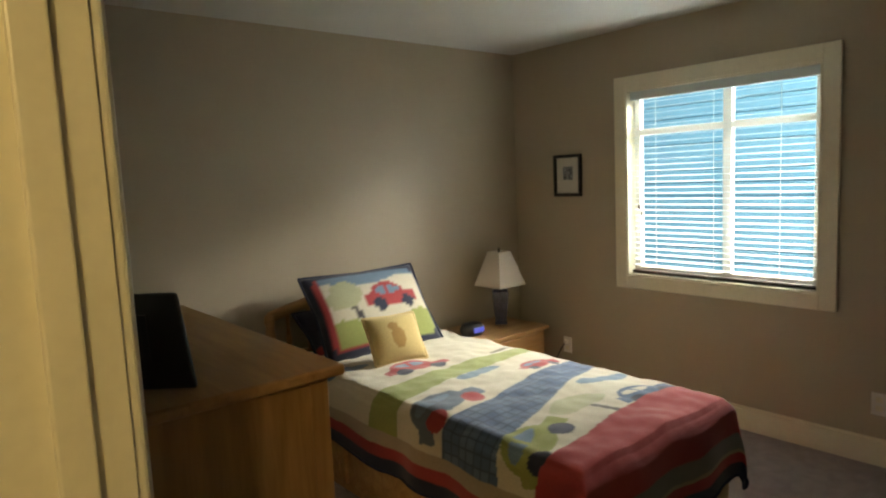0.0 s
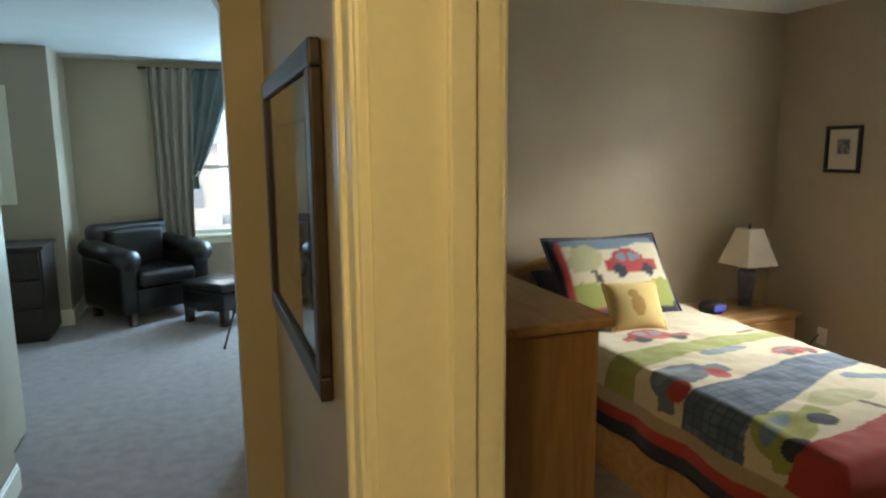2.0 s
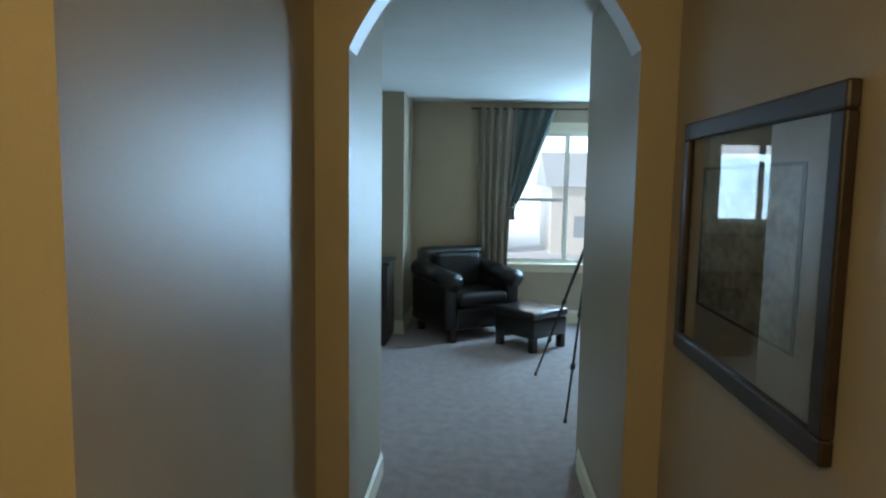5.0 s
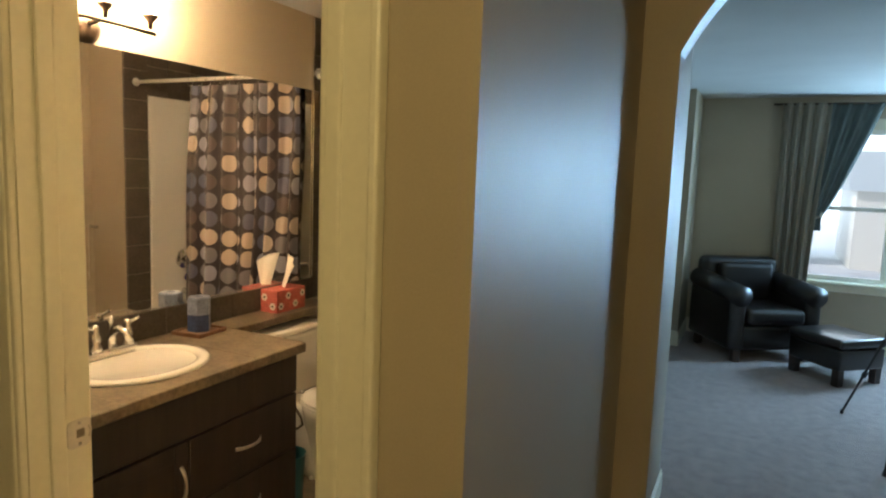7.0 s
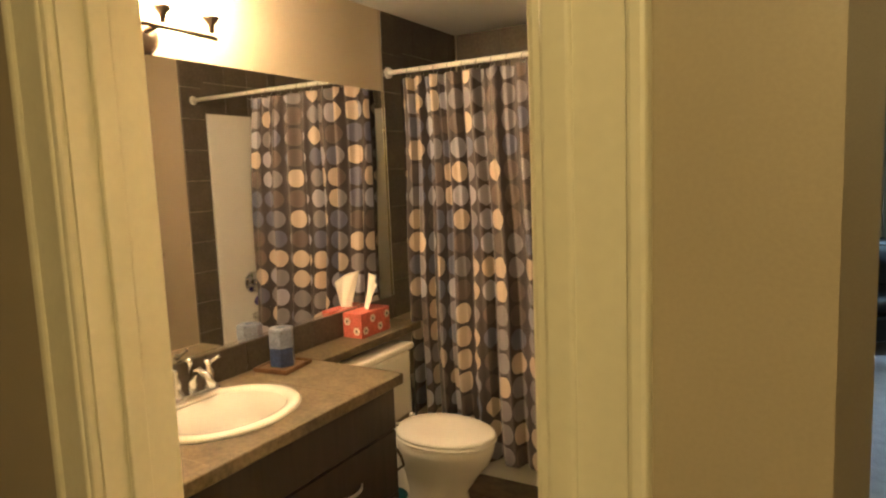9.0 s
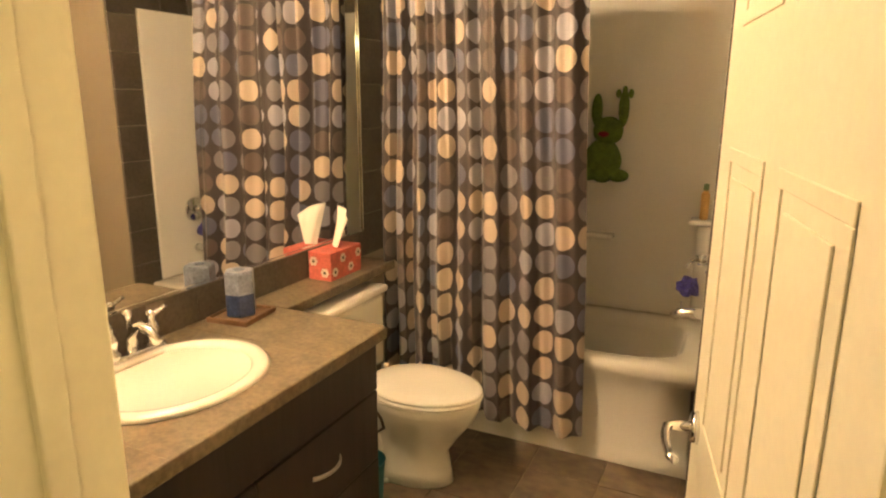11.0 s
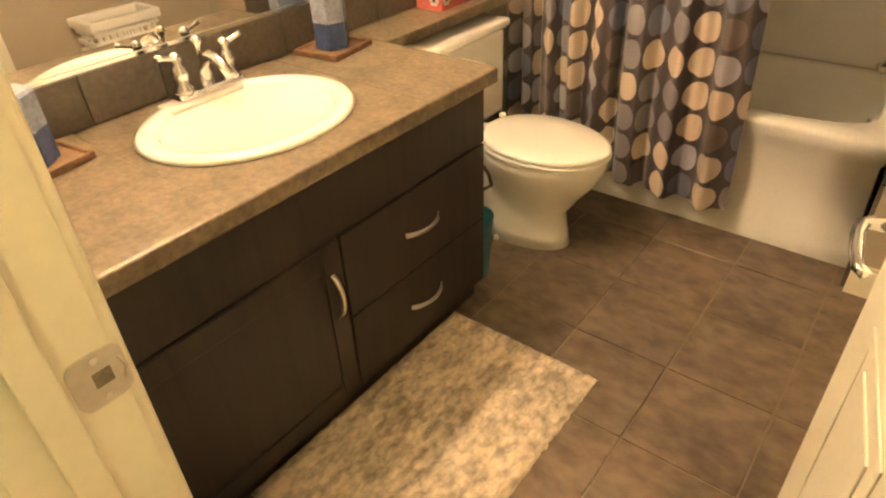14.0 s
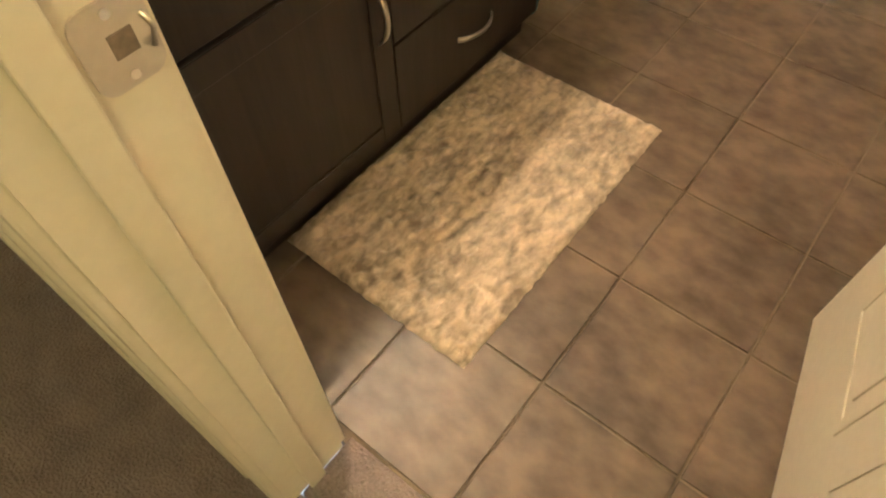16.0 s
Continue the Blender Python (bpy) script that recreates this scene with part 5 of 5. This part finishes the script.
def table_lamp():
    x, y, z = 3.16, 3.01, 0.4905
    t = thing("table_lamp", (x, y, z), "table lamp with a dark blue ceramic base and square cream shade", "table lamp")
    part("base", lathe([(0.055, 0), (0.062, 0.005), (0.062, 0.02), (0.050, 0.03), (0.062, 0.06), (0.080, 0.20), (0.082, 0.235), (0.070, 0.25), (0.012, 0.262), (0.010, 0.30)], 4, (x, y, z)), mat("navy_ceramic", (0.035, 0.04, 0.075), 0.3, vary=0.5, scale=20), t)
    part("harp", rod((x, y, z + 0.29), (x, y, z + 0.52), 0.004), BRONZE, t)
    bm = bmesh.new()
    def sq(r, zz):
        return [bm.verts.new((x + r * sx, y + r * sy, zz)) for sx, sy in ((-1, -1), (1, -1), (1, 1), (-1, 1))]
    a, b, c, d = sq(0.130, z + 0.28), sq(0.058, z + 0.52), sq(0.126, z + 0.28), sq(0.054, z + 0.52)
    for k in range(4):
        j = (k + 1) % 4
        bm.faces.new((a[k], a[j], b[j], b[k]))
        bm.faces.new((d[k], d[j], c[j], c[k]))
        bm.faces.new((a[j], a[k], c[k], c[j]))
        bm.faces.new((b[k], b[j], d[j], d[k]))
    part("shade", bm, SHADE, t, "square tapered cream cloth shade")
    part("finial", lathe([(0.008, 0.52), (0.010, 0.53), (0.003, 0.55)], 10, (x, y, z)), BRONZE, t)
    c = thing("clock_radio", (2.81, 2.94, 0.4905), "round black clock radio with a dim blue display", "clock")
    part("body", lathe([(0.075, 0), (0.090, 0.02), (0.092, 0.05), (0.075, 0.075), (0.03, 0.085), (0.001, 0.086)], 28, (2.81, 2.94, 0.4905), 1.0, 0.75), BLACK, c, "", True)
    part("display", box(2.765, 2.855, 2.866, 2.874, 0.515, 0.550, 0.003), glowing("clock_face", (0.05, 0.06, 0.35), 0.6), c, "dim blue display")


table_lamp()


def dresser():
    x0, x1, y0, y1, h = 0.19, 0.688, 1.125, 2.185, 1.13
    t = thing("dresser", (0.5, 1.7, 0), "tall oak dresser against the bedroom wall", "dresser")
    part("top", box(x0 - 0.005, x1 + 0.035, y0 - 0.03, y1 + 0.03, h - 0.026, h, 0.007, 3), OAK, t)
    part("body", box(x0, x1 - 0.02, y0, y1, 0.0, h - 0.027, 0.003), OAKZ, t)
    part("side_stile", box(x1 - 0.045, x1, y0 - 0.004, y0 + 0.002, 0.0, h - 0.03, 0.001, 1), OAKZ, t)
    for k in range(5):
        z = 0.07 + k * 0.205
        dr = part("drawer", box(x1 - 0.019, x1, y0 + 0.02, y1 - 0.02, z, z + 0.195, 0.004), OAK, t)
        for y in (1.45, 2.0):
            part("knob", rod((x1, y, z + 0.1), (x1 + 0.025, y, z + 0.1), 0.010, 0.015, 14), OAK, dr, "", True)
    f = thing("photo_frame", (0.42, 1.45, 1.13), "black picture frame leaning back on the dresser", "picture frame")
    lean = pose(0.412, 1.180, 1.131, -14, 0, -42)
    board = box(-0.27, 0.0, -0.008, 0.008, 0.0, 0.205, 0.012, 3)
    for q in board.verts:
        q.co.x += (-0.05 if q.co.x > -0.13 else 0.05) * q.co.z / 0.205
    part("backboard", moved(board, lean), BLACK, f)
    part("easel_leg", moved(box(-0.16, -0.10, 0.010, 0.014, 0.0, 0.16), lean @ pose(0, 0, 0, 18)), BLACK, f)
    p = thing("potted_plant", (0.32, 1.62, 1.13), "small green leafy plant in a dark pot on the dresser", "plant")
    part("pot", lathe([(0.04, 0), (0.055, 0.09), (0.058, 0.095), (0.050, 0.09), (0.001, 0.085)], 20, (0.32, 1.62, 1.1305)), BLACK, p, "", True)
    leafm = mat("leaf_green", (0.05, 0.11, 0.03), 0.5, vary=0.35, scale=30)
    rnd = random.Random(4)
    for k in range(16):
        az, ln = rnd.uniform(0, 6.28), rnd.uniform(0.10, 0.19)
        def leaf(u, v, az=az, ln=ln, tilt=rnd.uniform(0.5, 1.3)):
            r = u * ln * math.cos(tilt * (0.4 + 0.6 * u)) * 0.9
            wd = 0.016 * math.sin(math.pi * min(u * 0.95 + 0.05, 1)) * (v - 0.5) * 2
            return (0.32 + r * math.cos(az) - wd * math.sin(az), 1.62 + r * math.sin(az) + wd * math.cos(az), 1.215 + ln * math.sin(tilt) * u)
        part("leaf", sheet(6, 2, leaf), leafm, p, "", True)


dresser()


def wall_picture(name, label, x, y0, y1, z0, z1, inward, fw, frame_mat, mount, art, glaze):
    """A framed picture on a wall whose face is x, towards inward."""
    t = thing(name, (x, (y0 + y1) / 2, z0), label, "picture")
    def bx(ya, yb, za, zb, d0, d1, bev=0.0):
        a, b = sorted((x + inward * d0, x + inward * d1))
        return box(a, b, ya, yb, za, zb, bev)
    for ya, yb, za, zb in ((y0, y1, z1 - fw, z1), (y0, y1, z0, z0 + fw), (y0, y0 + fw, z0 + fw, z1 - fw), (y1 - fw, y1, z0 + fw, z1 - fw)):
        part("frame_rail", bx(ya, yb, za, zb, 0.001, 0.024, 0.005), frame_mat, t)
    part("mount", bx(y0 + fw - 0.002, y1 - fw + 0.002, z0 + fw - 0.002, z1 - fw + 0.002, 0.002, 0.008), mount, t, "pale paper mount")
    return t, bx


ART1 = mat("faded_landscape_print", (0.48, 0.46, 0.36), 0.6, vary=0.5, scale=9, fine=40, bump=0.0, stretch=(1, 1, 1.6))
MOUNT = mat("paper_mount", (0.62, 0.58, 0.49), 0.7, vary=0.03)
pic, bx = wall_picture("hall_picture", "large framed landscape print under glass on the hall wall", HALL_E, 0.855, 1.625, 1.117, 1.722, -1, 0.045, DARKWOOD, MOUNT, None, True)
part("print", bx(1.00, 1.48, 1.267, 1.597, 0.008, 0.0095), ART1, pic, "muted landscape print")
for ya, yb, za, zb in ((0.985, 1.495, 1.597, 1.604), (0.985, 1.495, 1.260, 1.267), (0.985, 1.00, 1.267, 1.597), (1.48, 1.495, 1.267, 1.597)):
    part("mount_line", bx(ya, yb, za, zb, 0.008, 0.0098), DARKWOOD, pic)
part("glazing", bx(0.898, 1.582, 1.160, 1.679, 0.012, 0.014), GLASS, pic, "reflecting picture glass")
pic2, bx2 = wall_picture("small_picture", "small black-framed print on the bedroom wall", 3.61, 2.613, 2.856, 1.374, 1.669, -1, 0.022, BLACK, MOUNT, None, False)
part("print", bx2(2.692, 2.777, 1.492, 1.585, 0.008, 0.0095), mat("grey_engraving", (0.20, 0.20, 0.20), 0.7, vary=0.9, scale=40), pic2, "small grey engraving")


def outlet(name, x, y, z, inward, label, plug):
    t = thing(name, (x, y, z), label, "outlet", "wall plates")
    a, b = sorted((x, x + inward * 0.006))
    part("plate", box(a, b, y - 0.036, y + 0.036, z - 0.058, z + 0.058, 0.002), WHITE, t)
    for dz in (-0.022, 0.022):
        c, d = sorted((x + inward * 0.006, x + inward * 0.008))
        part("socket", box(c, d, y - 0.016, y + 0.016, z + dz - 0.014, z + dz + 0.014, 0.004), TRIM, t)
    if plug:
        c, d = sorted((x + inward * 0.008, x + inward * 0.035))
        part("plug", box(c, d, y - 0.013, y + 0.013, z + 0.010, z + 0.036, 0.004), WHITE, t, "white plug")
        part("cable", tube([(x + inward * 0.03, y, z + 0.02), (x + inward * 0.05, y + 0.02, z - 0.02), (x + inward * 0.05, y + 0.08, z - 0.12), (x + inward * 0.06, y + 0.2, z - 0.3)], 0.004), BLACK, t, "black cable", True)


outlet("wall_outlet", 3.61, 2.775, 0.285, -1, "cream wall outlet with a plug and cable", True)
outlet("wall_plate", 3.61, 0.806, 0.32, -1, "cream wall plate above the baseboard", False)

# ---- den ----
window_unit("window_2", 7.0, "y", -0.36, 1.45, 0.66, 2.14, -1, [0.35], "wide den window with cream casing and white frames", [(-0.305, 0.33, 1.38)])
solid("window_sill", box(-0.47, 1.56, 6.945, 6.985, 0.645, 0.672, 0.006), TRIM, "cream window stool in the den", "window sill")
window_unit("window_3", 6.25, "y", -2.68, -1.78, 1.19, 2.02, -1, [-2.23], "smaller den window with cream casing")


def drapes():
    r = thing("curtain_rod", (0.4, 6.9, 2.34), "thin metal curtain rod over the den window", "curtain rod")
    part("pole", rod((-0.72, 6.90, 2.36), (1.9, 6.90, 2.36), 0.010, n=14), BRONZE, r, "", True)
    for x in (-0.69, 1.85):
        part("bracket", tube([(x, 6.998, 2.36), (x, 6.90, 2.36)], 0.006), BRONZE, r, "", True)
    c = thing("drape", (-0.35, 6.9, 0.02), "beige lined drape with a dark sheer tied back beside the window", "curtain")
    def panel(u, v):
        z = 0.03 + 2.335 * v
        x = -0.64 + (0.34 + 0.06 * v) * u + 0.015 * math.sin(3 * v + 4 * u)
        return (x, 6.87 + 0.034 * math.sin(2 * math.pi * 4.5 * u + 0.8 * math.sin(3 * v)), z)
    part("cloth", sheet(80, 36, panel, 0.004), DRAPE, c, "beige hanging panel", True)
    def swoop(u, v):
        z = 1.16 + 1.205 * v
        right = -0.22 + 0.42 * max(0.0, (z - 1.30) / 1.065) ** 0.85
        x = -0.36 + 0.06 * v + (right + 0.36 - 0.06 * v) * u
        return (x, 6.915 + (0.010 + 0.022 * v) * math.sin(2 * math.pi * 4.0 * u + 0.6 * math.sin(3 * v)), z)
    part("sheer", sheet(64, 30, swoop, 0.003), mat("dark_sheer", (0.10, 0.125, 0.12), 0.9, vary=0.12, scale=6, fine=200, bump=0.2), c, "dark grey-green sheer drawn aside", True)
    part("tieback", tube([(-0.30, 6.86, 1.28), (-0.24, 6.85, 1.30), (-0.22, 6.90, 1.33), (-0.24, 6.98, 1.36)], 0.012), DRAPE, c, "", True)


drapes()


def armchair():
    m = pose(-0.74, 6.43, 0, 0, 0, 33) @ Matrix.Diagonal((1.12, 1.06, 1.10, 1))
    a = thing("armchair", (-0.74, 6.43, 0), "black leather tub armchair beside the den window", "armchair")
    def P(name, bm, label="", mate=LEATHER):
        return part(name, moved(bm, m), mate, a, label, True)
    P("seat_frame", box(-0.34, 0.34, -0.33, 0.34, 0.10, 0.30, 0.03, 4))
    P("seat_cushion", box(-0.25, 0.25, -0.37, 0.24, 0.305, 0.44, 0.05, 5))
    P("backrest", box(-0.345, 0.345, 0.20, 0.38, 0.20, 0.80, 0.065, 5))
    P("back_cushion", box(-0.24, 0.24, 0.10, 0.215, 0.42, 0.76, 0.05, 5))
    for s in (-1, 1):
        x0, x1 = sorted((s * 0.25, s * 0.39))
        P("arm", join(box(x0, x1, -0.35, 0.36, 0.10, 0.545, 0.045, 5), rod((s * 0.32, -0.37, 0.545), (s * 0.32, 0.34, 0.60), 0.085, 0.085, 24)))
    for x in (-0.30, 0.30):
        for y in (-0.30, 0.31):
            P("leg", box(x - 0.03, x + 0.03, y - 0.03, y + 0.03, 0.0, 0.105, 0.005), "dark tapered wooden leg", DARKWOOD)


armchair()


def ottoman():
    m = pose(-0.09, 5.96, 0, 0, 0, 44)
    o = thing("ottoman", (-0.09, 5.96, 0), "black leather ottoman on short wooden legs", "ottoman")
    part("box_body", moved(box(-0.24, 0.24, -0.25, 0.25, 0.13, 0.300, 0.018, 3), m), LEATHER, o, "", True)
    part("padded_lid", moved(box(-0.252, 0.252, -0.262, 0.262, 0.303, 0.385, 0.032, 5), m), LEATHER, o, "", True)
    for x in (-0.20, 0.20):
        for y in (-0.21, 0.21):
            part("leg", moved(box(x - 0.032, x + 0.032, y - 0.032, y + 0.032, 0.0, 0.14, 0.005), m), DARKWOOD, o)


ottoman()


def tripod():
    top = Vector((0.19, 4.42, 1.22))
    t = thing("tripod", (0.19, 4.42, 0), "black camera tripod with spread legs in the den", "tripod")
    for f in ((-0.117, 4.975, 0.0), (-0.010, 3.95, 0.0), (0.66, 4.50, 0.0)):
        f = Vector(f)
        leg = part("leg", rod(top, top.lerp(f, 0.45), 0.013, 0.012), BLACK, t, "", True)
        part("lower_leg", rod(top.lerp(f, 0.45), f + Vector((0, 0, 0.012)), 0.009, 0.008), BLACK, leg, "", True)
        for k in (0.45, 0.72):
            part("leg_lock", rod(top.lerp(f, k - 0.015), top.lerp(f, k + 0.015), 0.017), BLACK, leg, "", True)
        part("rubber_foot", rod(f, f + Vector((0, 0, 0.03)), 0.012, 0.010), BLACK, leg, "", True)
    part("column", rod(top - Vector((0, 0, 0.35)), top + Vector((0, 0, 0.16)), 0.012), BLACK, t, "", True)
    part("crown", lathe([(0.02, -0.03), (0.038, -0.01), (0.038, 0.02), (0.02, 0.035)], 18, top), BLACK, t, "", True)
    part("head", box(top.x - 0.03, top.x + 0.03, top.y - 0.025, top.y + 0.025, top.z + 0.16, top.z + 0.23, 0.01), BLACK, t)
    part("camera_plate", box(top.x - 0.055, top.x + 0.055, top.y - 0.035, top.y + 0.035, top.z + 0.231, top.z + 0.246, 0.004), BLACK, t)
    part("pan_handle", tube([top + Vector((0, 0, 0.19)), top + Vector((0.09, -0.13, 0.11))], 0.008), BLACK, t, "", True)


tripod()


def file_cabinet():
    x0, x1, y0, y1, h = -2.01, -1.455, 5.74, 6.23, 0.80
    t = thing("drawer_cabinet", (-1.78, 5.98, 0), "dark wooden drawer cabinet against the den wall", "cabinet")
    part("top", box(x0 - 0.02, x1 + 0.02, y0 - 0.03, y1, h - 0.03, h, 0.006), DARKWOOD, t)
    part("body", box(x0, x1, y0, y1, 0.03, h - 0.031, 0.004), DARKWOOD, t)
    for k in range(3):
        z = 0.06 + k * 0.235
        dr = part("drawer", box(x0 + 0.02, x1 - 0.02, y0 - 0.018, y0 - 0.0005, z, z + 0.225, 0.005), DARKWOOD, t)
        part("handle", bow((-1.84, y0 - 0.017, z + 0.13), (-1.71, y0 - 0.017, z + 0.13), (0, -1, 0)), NICKEL, dr, "satin bow handle", True)
    part("foot", box(x0 + 0.02, x1 - 0.02, y0 + 0.02, y1 - 0.02, 0.0, 0.032), DARKWOOD, t)


file_cabinet()

# ---- outdoors ----
solid("ground", box(-400, 400, -400, 400, -3.2, -3.0), mat("pale_ground", (0.78, 0.80, 0.82), 0.9, vary=0.15, scale=0.06, fine=1.5, bump=0.0), "pale snowy ground outside", "ground")
solid("road", box(-200, 200, 24.0, 31.0, -2.998, -2.985), mat("wet_asphalt", (0.20, 0.21, 0.22), 0.6, vary=0.2, scale=0.4, fine=6, bump=0.1), "pale grey street beyond the den window", "road")


def neighbour():
    n = thing("neighbour_house", (7.2, 2.0, -3.0), "pale blue-grey sided house next door", "house")
    siding = mat("house_siding", (0.085, 0.235, 0.34), 0.6, vary=0.06, scale=1, fine=20)
    part("wall", box(7.0, 14.0, -7.0, 10.0, -3.0, 6.0), siding, n)
    for k in range(60):
        z = -3.0 + 0.15 * k
        part("siding_board", box(6.975, 7.001, -7.0, 10.0, z + 0.004, z + 0.145, 0.008, 1), siding, n)
    part("roof", moved(box(6.4, 14.6, -7.6, 10.6, 6.0, 6.15), Matrix.Identity(4)), mat("roof_shingle", (0.10, 0.10, 0.11), 0.9, vary=0.3, scale=6), n)
    w = part("window", box(6.955, 6.976, 0.45, 1.25, -0.15, 0.95, 0.005), BLACK, n, "dark neighbour window")
    part("window_trim", box(6.945, 6.974, 0.35, 1.35, 0.951, 1.05, 0.004), WHITE, w)


neighbour()
solid("backdrop", box(-120, 120, 90, 90.5, -3, 70), glowing("bright_overcast", (0.80, 0.92, 1.0), 1.6), "bright pale sky beyond the den window", "sky")
far_glass = mat("far_glass", (0.42, 0.48, 0.52), 0.2, vary=0.1, bump=0.0)
for hx, hw, hh in ((-16, 9, 4.2), (-3, 8, 5.0), (9, 10, 4.4), (23, 9, 4.8)):
    hs = thing("far_house", (hx, 44, -3), "pale house across the street", "house", "houses across the street")
    part("wall", box(hx - hw / 2, hx + hw / 2, 42, 50, -3, -3 + hh), WHITE, hs)
    rf = bmesh.new()
    ridge = [(hx - hw / 2 - 0.4, 41.5), (hx + hw / 2 + 0.4, 41.5), (hx + hw / 2 + 0.4, 50.5), (hx - hw / 2 - 0.4, 50.5)]
    base = [rf.verts.new((x, y, -3 + hh)) for x, y in ridge]
    top = [rf.verts.new((hx - hw / 2 - 0.4, 46, -0.6 + hh)), rf.verts.new((hx + hw / 2 + 0.4, 46, -0.6 + hh))]
    rf.faces.new((base[0], base[1], top[1], top[0]))
    rf.faces.new((base[2], base[3], top[0], top[1]))
    rf.faces.new((base[1], base[2], top[1]))
    rf.faces.new((base[3], base[0], top[0]))
    rf.faces.new(base[::-1])
    part("roof", rf, BLIND, hs, "snow-covered pitched roof")
    for wx in (-0.28, 0.28):
        part("window", box(hx + wx * hw - 0.7, hx + wx * hw + 0.7, 41.93, 42.01, -1.9, -0.5, 0.02), far_glass, hs)

# bathroom floor tiles
for fy in range(0, 8):
    for fx in range(-1, 7):
        xa, ya = -3.11 + 0.305 * fx, 0.764 + 0.3185 * fy
        xb, yb = min(xa + 0.300, HALL_W - 0.122), min(ya + 0.3135, 2.872)
        xa = max(xa, BATH_W + 0.002)
        if xb - xa > 0.02 and yb - ya > 0.02:
            part("tile", box(xa, xb, ya, yb, -0.0055, 0.0, 0.0015, 1), TILE, floor_bath)
